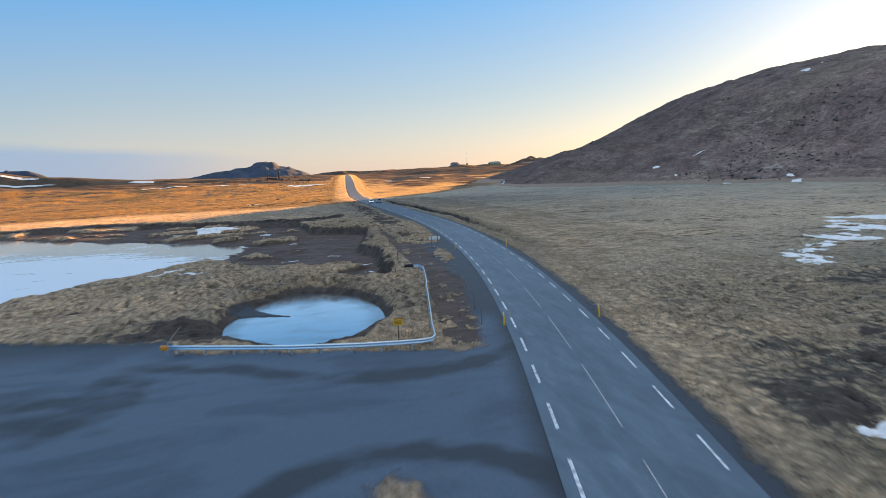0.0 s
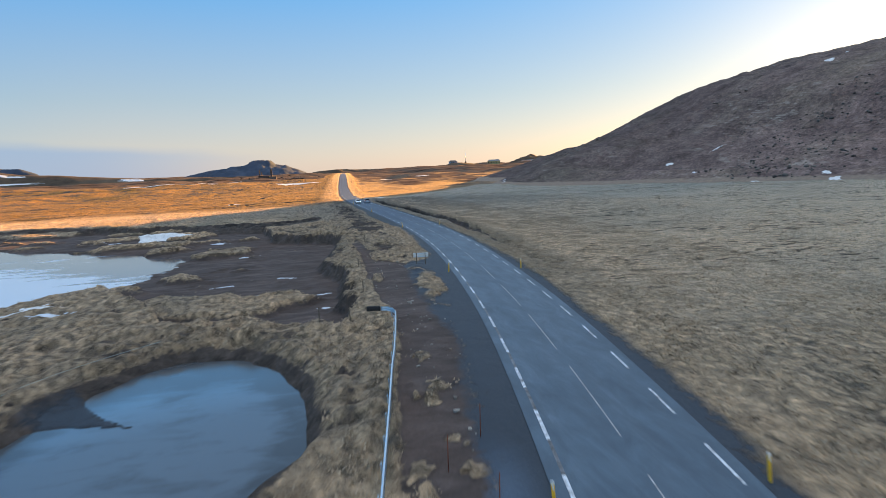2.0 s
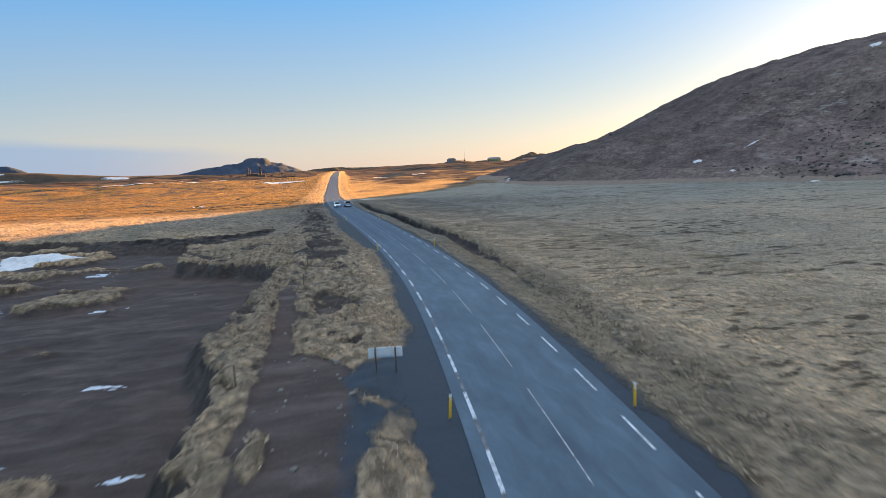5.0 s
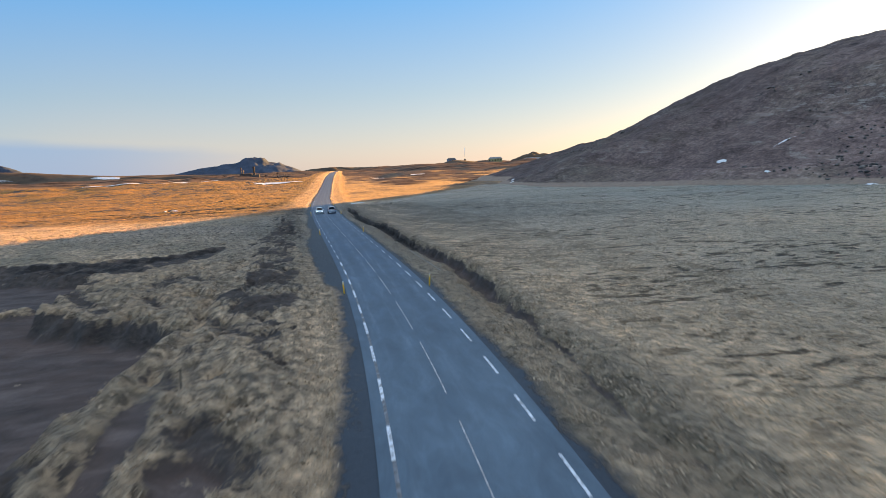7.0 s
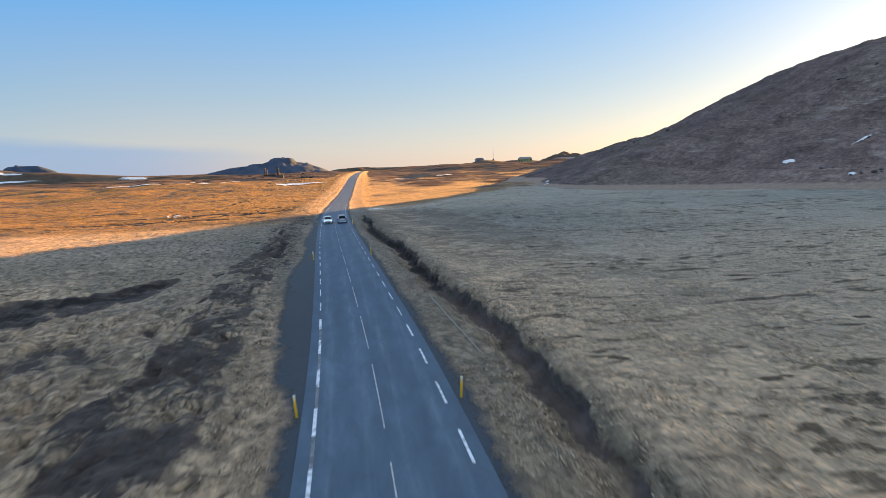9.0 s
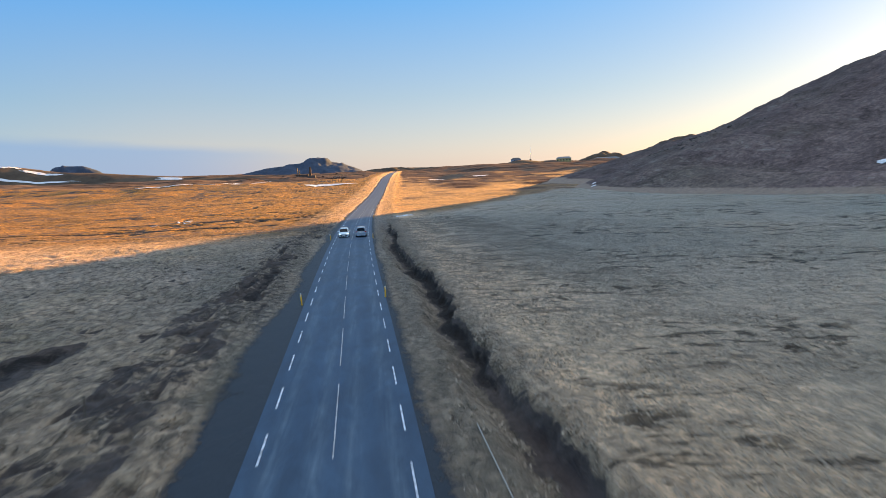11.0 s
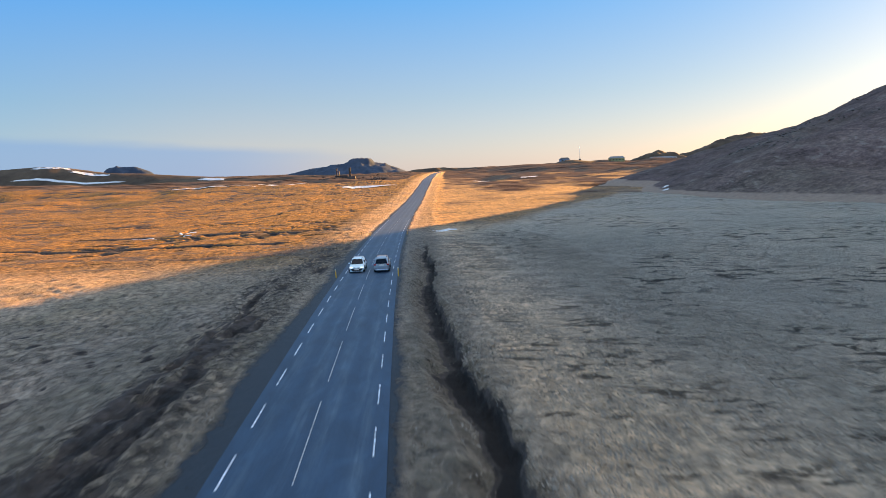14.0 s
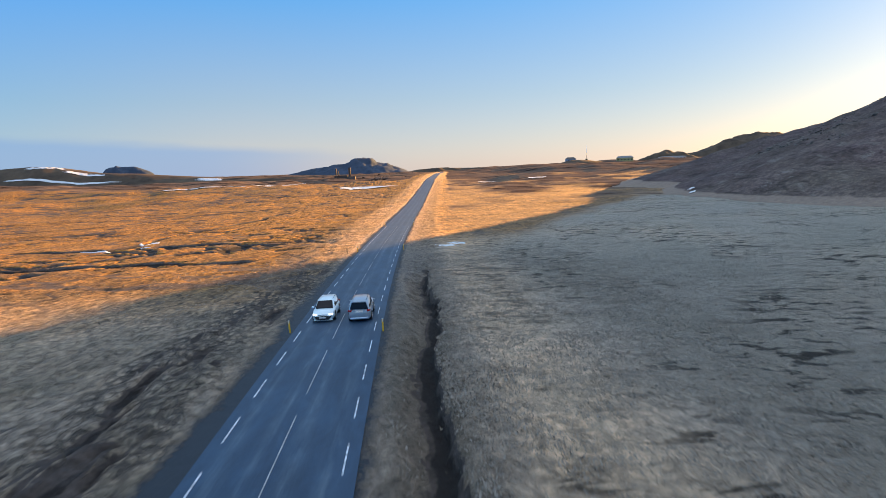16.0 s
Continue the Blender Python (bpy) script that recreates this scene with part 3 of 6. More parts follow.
def near_isle(x, y):
    """Long grassy hump left standing in the basin: 1 on it."""
    hi = np.interp(x, [-10, -7, -5.6, -3, -0.4, 2.4, 3.9, 5.3], [84.5, 82.5, 83, 81.7, 80, 80.8, 80.2, 78])
    lo = np.interp(x, [-10, -2, -0.8, 0.5, 1.7, 1.9, 3.2, 4.5, 5.3], [74, 72.5, 73.1, 73.3, 74.1, 75.6, 76.6, 76.4, 78])
    d = np.minimum(np.minimum(hi - y, y - lo), (5.6 - x)) + 0.9 * fbm(x / 1.8, y / 1.8, 3, 64)
    return smooth(-0.5, 0.9, d) * smooth(-14, -9, x)


def pond_r(x, y):
    dx, dy = x + 1.7, y - 48.6
    r = np.hypot(dx / 5.95, dy / np.where(dy > 0, 10.2, 9.0))
    return r + 0.12 * fbm(x / 4, y / 4, 3, 8) - 0.10 * smooth(-6, -9, x) * smooth(50, 56, y)


def tussocks(x, y, cell, seed):
    """Rounded grass hummocks on a jittered grid near the road: 1 on their tops, 0 between them."""
    shape, x, y = np.shape(x), np.ravel(x), np.ravel(y)
    out = np.full(x.shape, 0.5)
    near = (np.abs(x - 15) < 75) & (y > 0) & (y < 285)
    x, y = x[near] / cell, y[near] / cell
    xi, yi = np.floor(x), np.floor(y)
    best = np.full(x.shape, 9.0)
    for i in (-1, 0, 1):
        for j in (-1, 0, 1):
            cx, cy = xi + i, yi + j
            px, py = cx + vnoise(cx, cy, seed), cy + vnoise(cx, cy, seed + 1)
            size = 0.65 + 0.55 * vnoise(cx, cy, seed + 2)
            best = np.minimum(best, ((x - px) ** 2 + (y - py) ** 2) / size ** 2)
    out[near] = np.sqrt(np.clip(1 - best, 0, 1))
    return out.reshape(shape)


DRAINS = [[(-58, 296), (-44, 295), (-36, 294), (-32, 304), (-35, 320), (-29, 344), (-24, 393)], [(-26, 294), (-16, 296), (-2, 289), (7, 287)],
          [(-13, 275), (-7, 278), (-6, 292)], [(-75, 276), (-40, 269), (-17, 266), (3, 262)], [(-102, 355), (-79, 363), (-62, 411), (-26, 425), (-17, 448)]]


def near_drain(x, y):
    """Distance to the nearest drain on the plain."""
    d = np.full(np.shape(x), 99.0)
    k = (y > 250) & (y < 460) & (x < 30) & (x > -120)
    wx, wy = x[k] + 5 * fbm(x[k] / 14, y[k] / 14, 3, 95), y[k] + 5 * fbm(x[k] / 14, y[k] / 14, 3, 96)
    dk = d[k]
    for line in DRAINS:
        for (ax, ay), (bx, by) in zip(line, line[1:]):
            ex, ey = bx - ax, by - ay
            t = np.clip(((wx - ax) * ex + (wy - ay) * ey) / (ex * ex + ey * ey), 0, 1)
            dk = np.minimum(dk, np.hypot(wx - ax - t * ex, wy - ay - t * ey))
    d[k] = dk
    return d


def land(x, y):
    """Height and cover of the ground: z, earth and gap shade, gravel, moss, mud, damp, tufts."""
    x, y = np.asarray(x, float), np.asarray(y, float)
    c = road_x(y)
    u = x - c
    near = smooth(900, 200, np.abs(u)) * smooth(1200, 300, y)
    z = base_z(x, y)
    tuss = fbm(x / 1.3, y / 1.3, 3, 21)
    hum = fbm(x / 7, y / 7, 4, 3)
    roll = fbm(x / 60, y / 60, 3, 9)
    verge = smooth(4.2, 9, np.abs(u))
    open_land = smooth(205, 240, y) * smooth(-10, -18, u) + smooth(300, 345, y) * smooth(9, 16, u)
    calm = (1 - 0.6 * smooth(7, 12, u) * smooth(40, 60, y)) * (1 - 0.7 * open_land)
    z = z + verge * calm * (0.35 * hum + 0.26 * tuss * near) + smooth(12, 60, np.abs(u)) * roll * (0.9 + 6 * smooth(300, 800, np.hypot(x, y)))
    soil_and_shade = np.zeros_like(z)
    gravel = np.zeros_like(z)
    wide = smooth(92, 125, y) * smooth(9, 16, u) * 0.3 + smooth(18, 40, u) * smooth(80, 50, y) * 0.6 + smooth(-8.0, -6.5, u) * smooth(-4.3, -5.0, u) * smooth(138, 155, y) * smooth(252, 236, y) * 1.0 + smooth(3.8, 4.6, u) * smooth(9.0, 7.5, u) * smooth(114, 130, y) * smooth(240, 220, y) * 0.85
    moss = np.maximum(wide * (0.75 + 0.9 * fbm(x / 6, y / 8, 4, 15)), 0) + 0.5 * calm * smooth(0.12, 0.4, fbm(x / 25, y / 25, 4, 14))

    # ditch and its dark bank along the right verge
    on = smooth(70, 88, y) * smooth(262, 235, y)
    ub = np.interp(y, [70, 108, 118, 125, 136, 150, 163, 177, 190, 201, 214, 230, 250], [7.0, 7.2, 7.5, 8.3, 8.9, 8.6, 8.5, 8.1, 7.4, 7.0, 7.4, 7.6, 7.4]) + 0.8 * fbm(y / 9, x * 0, 3, 31) + 0.6 * fbm(y / 2.0, x * 0, 2, 33)
    deep = 0.25 + 0.75 * smooth(108, 126, y)
    dig = smooth(ub - 2.6, ub - 1.0, u) * (1 - smooth(ub - 0.25, ub + 0.35, u))
    z = z - on * dig * deep * (0.95 + 0.35 * hum) + on * 0.30 * smooth(ub, ub + 0.8, u) * smooth(ub + 16, ub + 1, u)
    face = on * smooth(ub - 1.9, ub - 0.7, u) * (1 - smooth(ub + 0.1, ub + 0.7, u))
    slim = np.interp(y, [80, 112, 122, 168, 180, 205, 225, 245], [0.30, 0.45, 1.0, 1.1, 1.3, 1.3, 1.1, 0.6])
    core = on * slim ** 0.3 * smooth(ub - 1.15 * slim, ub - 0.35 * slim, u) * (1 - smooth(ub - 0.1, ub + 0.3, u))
    soil_and_shade = np.maximum(soil_and_shade, np.maximum(core * (np.interp(y, [80, 118, 130, 145, 156], [0.85, 0.85, 0.92, 1.0, 1.6]) + 1.1 * fbm(x / 3, y / 6, 3, 35)), face * deep * (0.34 + 1.0 * fbm(x / 2, y / 3, 3, 36))))
    soil_and_shade = np.maximum(soil_and_shade, on * dig * deep * (0.22 + 0.8 * fbm(x / 1.5, y / 3, 3, 37)))
    moss = np.maximum(moss, on * dig * deep * 0.55)

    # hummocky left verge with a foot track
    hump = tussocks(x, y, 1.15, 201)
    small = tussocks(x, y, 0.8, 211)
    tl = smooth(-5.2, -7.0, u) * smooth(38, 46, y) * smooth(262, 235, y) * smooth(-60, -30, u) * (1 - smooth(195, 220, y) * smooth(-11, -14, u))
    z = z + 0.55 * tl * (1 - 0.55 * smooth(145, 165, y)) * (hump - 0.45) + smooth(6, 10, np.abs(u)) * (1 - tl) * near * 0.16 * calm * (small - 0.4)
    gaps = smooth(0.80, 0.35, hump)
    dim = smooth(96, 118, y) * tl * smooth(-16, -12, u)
    # gaps between hummocks darkened in the cover, standing for their shade
    soil_and_shade = np.maximum(soil_and_shade, np.maximum(dim, 0.8 * tl) * gaps * (0.95 + 1.4 * fbm(x / 5, y / 5, 3, 47)))
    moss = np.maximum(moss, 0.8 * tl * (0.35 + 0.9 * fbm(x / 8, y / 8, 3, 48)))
    # broad band of dark, broken hummocks beside the shoulder
    bl = np.interp(y, [117, 121, 126, 133, 142, 155, 170, 190, 205, 216], [-9.4, -10.5, -13.0, -11.9, -12.7, -12.3, -12.0, -9.9, -9.4, -7.2])
    br = np.interp(y, [117, 121, 128, 135, 145, 165, 180, 193, 210], [-9.2, -7.0, -6.4, -7.0, -7.3, -8.0, -6.4, -6.0, -6.6])
    inb = smooth(-0.9, 0.9, np.minimum(u - bl, br - u) + 2.0 * fbm(x / 2.2, y / 4, 3, 44)) * smooth(115, 122, y) * smooth(222, 196, y)
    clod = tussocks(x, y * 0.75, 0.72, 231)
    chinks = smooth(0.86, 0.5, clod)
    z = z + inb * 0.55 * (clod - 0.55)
    # chinks between the clods painted darker still, as their shade
    soil_and_shade = np.maximum(soil_and_shade * (1 - 0.6 * inb), inb * np.clip(0.44 + 0.50 * chinks + 1.2 * fbm(x / 2.0, y / 4, 3, 45), 0, 1.15))
    moss = np.maximum(moss, 0.45 * inb)
    # combed hummocks between pond and basin
    shelf = smooth(56, 60, y) * smooth(82, 76, y) * smooth(10, 6, x) * smooth(-70, -40, x)
    comb = fbm(x / 5 + y / 9, y / 1.7, 4, 46)
    z = z + shelf * 0.6 * comb
    # darkens the low side of the combing, for the shadow under each ridge
    soil_and_shade = np.maximum(soil_and_shade, shelf * (0.14 - 0.95 * comb))
    comb2 = fbm((x + 0.5 * y) / 1.6, (y - 0.2 * x) / 4.0, 4, 49)
    lim = np.interp(y, [90, 116, 126], [-5.5, -5.5, -12])
    field = smooth(lim, lim - 2, u) * smooth(86, 98, y) * (1 - 0.75 * smooth(140, 158, y)) * smooth(215, 190, y)
    z = z + field * 0.7 * comb2
    # furrows of this field get their shade through the cover too
    soil_and_shade = np.maximum(soil_and_shade, field * (0.27 - 1.05 * comb2))
    moss = np.maximum(moss, field * (0.22 + 0.8 * fbm(x / 9, y / 9, 3, 50)))
    moss = np.maximum(moss, smooth(-5.0, -6.5, u) * smooth(146, 162, y) * smooth(250, 232, y) * (0.62 + 0.9 * fbm(x / 5, y / 7, 3, 52)))
    # worn foot track, and a bare hollow beside it
    mid_line = np.interp(y, [86, 93.5, 97, 100, 103, 107, 126, 150], [11.5, 11.6, 11.45, 11.2, 11.0, 10.95, 10.8, 11.4]) + 0.35 * fbm(y / 6, x * 0, 2, 49)
    half_w = np.interp(y, [86, 97, 101, 107, 120, 145], [0.75, 0.78, 0.55, 0.42, 0.32, 0.22])
    rut = smooth(86, 90, y) * smooth(150, 128, y) * smooth(1.35, 0.6, np.abs(x - mid_line) / half_w + 0.3 * fbm(x / 0.9, y / 1.5, 2, 51))
    rim = smooth(88, 94, y) * smooth(140, 125, y) * np.exp(-((x - mid_line + half_w + 0.75) / 0.55) ** 2)
    twin = smooth(100, 106, y) * smooth(146, 134, y) * np.exp(-((x - 12.9 - 0.03 * (y - 118) + 0.5 * fbm(y / 8, x * 0, 2, 54)) / 0.32) ** 2)
    grown = smooth(90, 96, y)      # the track is grassed over further on
    hollow = smooth(1.1, 0.65, np.hypot((x - 14.4) / 1.35, (y - 98.6) / 2.7) + 0.5 * fbm(x / 1.2, y / 1.2, 3, 52))
    z = z - 0.42 * rut * (1 - 0.6 * grown) - 0.22 * twin - 0.5 * hollow + 0.30 * rim
    soil_and_shade = np.maximum(soil_and_shade * (1 - 0.8 * np.maximum(rim, rut * grown)), np.maximum(np.maximum(0.9 * rut * (1 - grown), 0.5 * twin), 0.95 * hollow))
    mud = np.maximum(np.maximum(rut * (1 - grown), hollow), 0.8 * np.clip(core, 0, 1) * smooth(158, 140, y))

    moss = np.maximum(moss, 0.45 * smooth(130, 175, y) * smooth(285, 240, y) * smooth(-12, -16, u) * (0.7 + 0.9 * fbm(x / 14, y / 14, 3, 46)))
    # drains across the plain
    dr = near_drain(x, y)
    wdr = 0.5 + 1.9 * vnoise(x / 7, y / 7, 97) ** 1.5
    z = z + open_land * smooth(720, 560, y) * 0.16 * fbm(x / 3.5, y / 4, 2, 98)
    wind = fbm(x / 15, y / 10, 4, 301)
    wind2 = fbm(x / 9, y / 6, 3, 305)
    broken = smooth(-0.06, 0.12, fbm(x / 30, y / 22, 3, 303))
    cut = open_land * smooth(-5, -9, u) * smooth(232, 262, y) * np.maximum(smooth(0.075, 0.035, np.abs(wind)) * broken, 0.9 * smooth(0.075, 0.03, np.abs(wind2)) * smooth(0.02, 0.14, fbm(x / 17, y / 12, 2, 307)))
    z = z - 0.5 * cut
    soil_and_shade = np.maximum(soil_and_shade, 1.6 * cut)
    z = z - 0.75 * smooth(wdr * 1.5, wdr * 0.3, dr)
    soil_and_shade = np.maximum(soil_and_shade, smooth(wdr * 1.7, wdr * 0.6, dr) * 1.6)

    # broken dark strip on the left verge
    onl = smooth(150, 172, y) * smooth(262, 240, y)
    us = np.interp(y, [150, 172, 201, 212, 223, 240], [-9.5, -8.4, -7.8, -9.4, -7.6, -6.6]) + 0.7 * fbm(y / 6, x * 0, 3, 41)
    d = np.abs(u - us)
    rill = fbm(x / 0.75, y / 5.5, 3, 42)
    z = z - onl * smooth(2.8, 0.6, d) * 0.28 * smooth(0.0, 0.2, rill)
    soil_and_shade = np.maximum(soil_and_shade, onl * smooth(3.2, 0.8, d) * np.clip(-0.08 + 0.3 * chinks + 4.6 * rill, 0, 1.3))
    moss = np.maximum(moss, 0.5 * onl * smooth(4.5, 2.0, np.abs(u - us - 2.6)))

    # ground falls away towards the lake
    z = z - 0.95 * smooth(-12, -27, x) * smooth(46, 58, y) * smooth(100, 86, y)

    # basin
    p = pit_mask(x, y)
    shore = np.interp(y, [40, 66, 73, 77, 85, 91, 100, 117, 140], [-42, -38, -34.5, -30.5, -26.5, -20.8, -15.4, -16, -38]) - x
    wet_in = np.minimum(shore, (122 + 0.73 * (-18.5 - x) - y) * 0.8) + 2.5 * fbm(x / 6, y / 4, 4, 53) + 1.6 * fbm(x / 2.4, y / 0.9, 3, 151)
    wetland = smooth(-2.5, 2.5, wet_in)
    lumps = fbm(x / 3.2, y / 2.4, 4, 55)
    z = z + p * (-2.75 - 0.75 * wetland + 0.15 * hum + (0.22 * lumps + 0.05 * tuss) * (1 - wetland) - z)
    isle = (1 - wetland) * smooth(0.05, 0.28, fbm(x / 9 + 3.1, y / 5, 4, 51)) * smooth(86, 93, y) * smooth(-1, -5, x)
    isle = np.maximum(isle, near_isle(x, y))
    combed = fbm((x + 0.4 * y) / 3.5, (y - 0.2 * x) / 1.1, 4, 67)
    z = z + p * isle * (0.75 + 0.5 * combed)
    soil_and_shade = np.maximum(soil_and_shade * (1 - p * isle), p * np.clip(0.98 - 0.85 * isle - 0.5 * isle * combed, 0, 1))
    mud = np.maximum(mud, smooth(0.75, 0.98, p) * (1 - isle))
    bank = smooth(0.02, 0.25, p) * smooth(0.98, 0.6, p)
    soil_and_shade = np.maximum(soil_and_shade, 0.86 * bank)

    # older bank above the basin
    arc = y - np.interp(x, [-60, -20, -8, -1, 3, 6, 9], [166, 157, 154, 155.5, 159.5, 163, 168]) + 2.5 * fbm(x / 6, y / 6, 3, 58)
    old = smooth(-52, -40, x) * smooth(9, 5, x) * (1 - p)
    z = z - old * 0.55 * smooth(1.0, -1.0, arc) * smooth(-16, -4, arc)
    soil_and_shade = np.maximum(soil_and_shade, old * smooth(-9.5, -3.5, arc) * smooth(1.6, 0.2, arc) * (1.0 + 1.1 * fbm(x / 3, y / 2, 3, 59)))

    # pond hollow, deepest where the ice lies
    r = pond_r(x, y)
    bowl = smooth(1.38 - 0.24 * smooth(47, 41, y), 0.98, r)
    t = np.clip(((x + 9.0) * 6.3 - (y - 54.5) * 3.9) / 54.9, 0, 1)
    spit = smooth(1.25, 0.75, np.hypot(x + 9.0 - 6.3 * t, y - 54.5 + 3.9 * t) / (2.7 * (1 - t) ** 1.6 + 0.05) + 0.14 * fbm(x / 2.5, y / 2.5, 3, 57))
    floor = -2.35 + 0.41 * spit
    z = z + bowl * (floor - z)
    soil_and_shade = np.maximum(soil_and_shade, smooth(1.28, 1.13, r))
    soil_and_shade = np.maximum(soil_and_shade, smooth(1.35, 0.65, np.hypot((x + 9.5) / 5.0, (y - 45.0) / 4.2) + 0.8 * fbm(x / 2, y / 2, 3, 56)))

    # worn, trampled grass round the pond, its hollows darkened as painted shade
    worn = smooth(2.6, 1.5, r) * smooth(9.5, 7.5, x) * smooth(41, 45, y)
    wisp = fbm((x - 0.4 * y) / 1.2, y / 2.6, 4, 60)
    z = z + worn * smooth(1.25, 1.5, r) * 0.5 * wisp
    soil_and_shade = np.maximum(soil_and_shade, worn * (0.12 - 0.9 * wisp))
    moss = np.maximum(moss, worn * (0.16 + 0.8 * fbm(x / 4, y / 4, 3, 62)))

    # strip of bare earth between guard rail and road, with a few grass patches left
    edge_l = np.interp(y, [34, 42, 50.5, 60, 64, 70, 78, 93, 112], [7.3, 8.1, 9.4, 10.7, 10.8, 10.4, 10.4, 10.8, 10.7])
    edge_r = np.minimum(np.interp(y, [36, 58, 63, 71, 80, 84, 87, 88.6, 104, 112], [40, 16, 14.5, 14.9, 15.5, 15.3, 14.6, 12.2, 12.0, 11.3]), c - 5.2)
    ragged_edge = 0.9 * fbm(x / 1.4, y / 2.2, 3, 68)
    strip_on = smooth(-0.3, 0.35, np.minimum(x - edge_l, edge_r - x) + 0.5 * ragged_edge) * smooth(33.5, 36, y) * smooth(112, 104, y)
    tuft = smooth(1.3, 0.5, np.hypot((x - 15.9 - 0.10 * (y - 75)) / 1.45, (y - 74.0) / 7.6) + 0.9 * ragged_edge)
    tuft = np.maximum(tuft, smooth(1.3, 0.4, np.hypot((x - 12.9) / 0.5, (y - 41) / 3.4) + ragged_edge))
    tuft = np.maximum(tuft, smooth(1.3, 0.5, np.hypot((x - 11.3) / 0.35, (y - 77.5) / 1.6) + ragged_edge))
    on_grit = tuft * smooth(c - 4.4, c - 5.2, x)
    tuft = np.maximum(tuft, smooth(0.20, 0.34, fbm(x / 0.9, y / 1.4, 3, 69)) * smooth(60, 48, y))
    soil_and_shade = np.maximum(soil_and_shade * (1 - strip_on * tuft), strip_on * (1 - tuft) * 0.95)
    mud = np.maximum(mud, strip_on * (1 - tuft))
    z = z + strip_on * (1 - tuft) * (base_z(x, y) + 0.06 * hum - z) * 0.8

    # gravel: shoulders, and the wide yard by the junction
    wl = np.interp(y, [30, 58, 62, 70, 80, 85, 88, 92, 100, 113, 127, 131, 144, 163, 185, 260], [5.6, 5.8, 6.7, 7.6, 7.9, 7.4, 5.4, 4.7, 4.7, 4.1, 3.9, 4.9, 5.8, 5.8, 4.9, 4.3])
    wr = np.interp(y, [0, 60, 110, 200], [4.7, 4.5, 4.0, 3.9])
    sh = smooth(1.1, -1.1, np.where(u < 0, -u - wl, u - wr) + np.where(u < 0, 0.8, 0.6) * fbm(x / 2, y / 9, 4, 61))
    top = np.interp(x, [-200, -60, -24, -17, -11, -10, 6.5, 8, 11, 15], [75, 58, 46.7, 44.3, 42.3, 39.2, 34.6, 33.6, 34.5, 40])
    yard = smooth(1.1, -1.1, y - top + 0.7 * fbm(x / 4, y / 3, 3, 63)) * smooth(3, 0, u)
    isl = smooth(1.15, 0.75, np.hypot((x - 1.8) / 5.2, (y - 15.0) / 5.2) + 0.25 * fbm(x / 2.5, y / 2.5, 3, 65))
    gravel = np.maximum(gravel, np.maximum(sh * (1 - on_grit), yard))
    isg = smooth(1.2, 0.5, np.hypot((x - 1.9) / 1.3, (y - 17.6) / 2.4) + 0.5 * fbm(x * 1.3, y * 1.3, 3, 66))
    gravel = gravel * (1 - 0.62 * isg)
    z = z + yard * (np.maximum(base_z(x, y) + 0.05 * hum, -1.2) - z) * (1 - isl) + isl * yard * 0.12
    soil_and_shade = soil_and_shade * (1 - yard * (1 - isl))
    mud = mud * (1 - yard)
    # damp, darker wheel lanes across the yard
    lane = np.exp(-((y - np.interp(x, [-12, -6.3, -2.8, 1.9, 5.1, 8.6, 11], [37.0, 35.2, 32.6, 30.8, 30.5, 31.2, 33])) / 1.1) ** 2) * smooth(-16, -8, x)
    ring = np.exp(-((np.hypot(x - 1.8, y - 15.0) - 6.7) / 1.0) ** 2)
    heap = smooth(1.25, 0.6, np.hypot((x + 14.5) / 5.5, (y - 30.5) / 4.5) + 0.9 * fbm(x / 4, y / 2.5, 3, 74))
    blot = smooth(0.08, 0.3, fbm(x / 6 + 0.05 * y, y / 2.2, 4, 75))
    damp = yard * np.clip(np.maximum(np.maximum(lane, ring), np.maximum(0.6 * heap, 0.3 * blot)) * (0.9 + 0.9 * fbm(x / 2.5, y / 1.2, 3, 76)), 0, 1)
    z = z + 0.10 * heap * yard * fbm(x / 1.1, y / 1.1, 3, 78)
    # ground tucks in under the paved road
    z = np.where(np.abs(u) < 3.1, road_z(y) - 0.10, z)
    edge = smooth(5.4, 3.6, np.abs(u)) * (np.abs(u) >= 3.1)
    z = z + edge * (road_z(y) - 0.045 - z)
    # rough wet ground by the right snow patches
    wetr = smooth(1.3, 0.5, np.hypot((x - 30.5) / 12.5, (y - 23.0 - 0.30 * (x - 29)) / 5.0) + 0.8 * fbm(x / 5, y / 4, 3, 71)) * smooth(6.5, 9, u)
    wetr = np.maximum(wetr, 0.8 * smooth(1.3, 0.5, np.hypot((x - 48) / 6.5, (y - 40) / 3.6) + 0.8 * fbm(x / 4, y / 3, 3, 72)))
    knobs = tussocks(x, y, 1.05, 241)
    rough = smooth(7, 12, u) * smooth(62, 38, y) * smooth(-6, 8, y) * smooth(72, 50, u)
    z = z + rough * 0.42 * (knobs - 0.45) + wetr * 0.35 * hum
    # hollows between the knobs darkened in colour, in place of shading
    soil_and_shade = np.maximum(soil_and_shade, wetr * np.clip(0.40 + 0.85 * smooth(0.88, 0.5, knobs) + 0.7 * fbm(x / 1.6, y / 1.6, 3, 73), 0, 1.2))
    soil_and_shade = np.maximum(soil_and_shade, rough * (1 - wetr) * np.clip(0.80 * smooth(0.85, 0.42, knobs) + 0.5 * fbm(x / 6, y / 6, 3, 79), 0, 0.9))
    moss = np.maximum(moss, 0.6 * np.maximum(wetr, rough * (0.5 + fbm(x / 7, y / 7, 3, 80))))
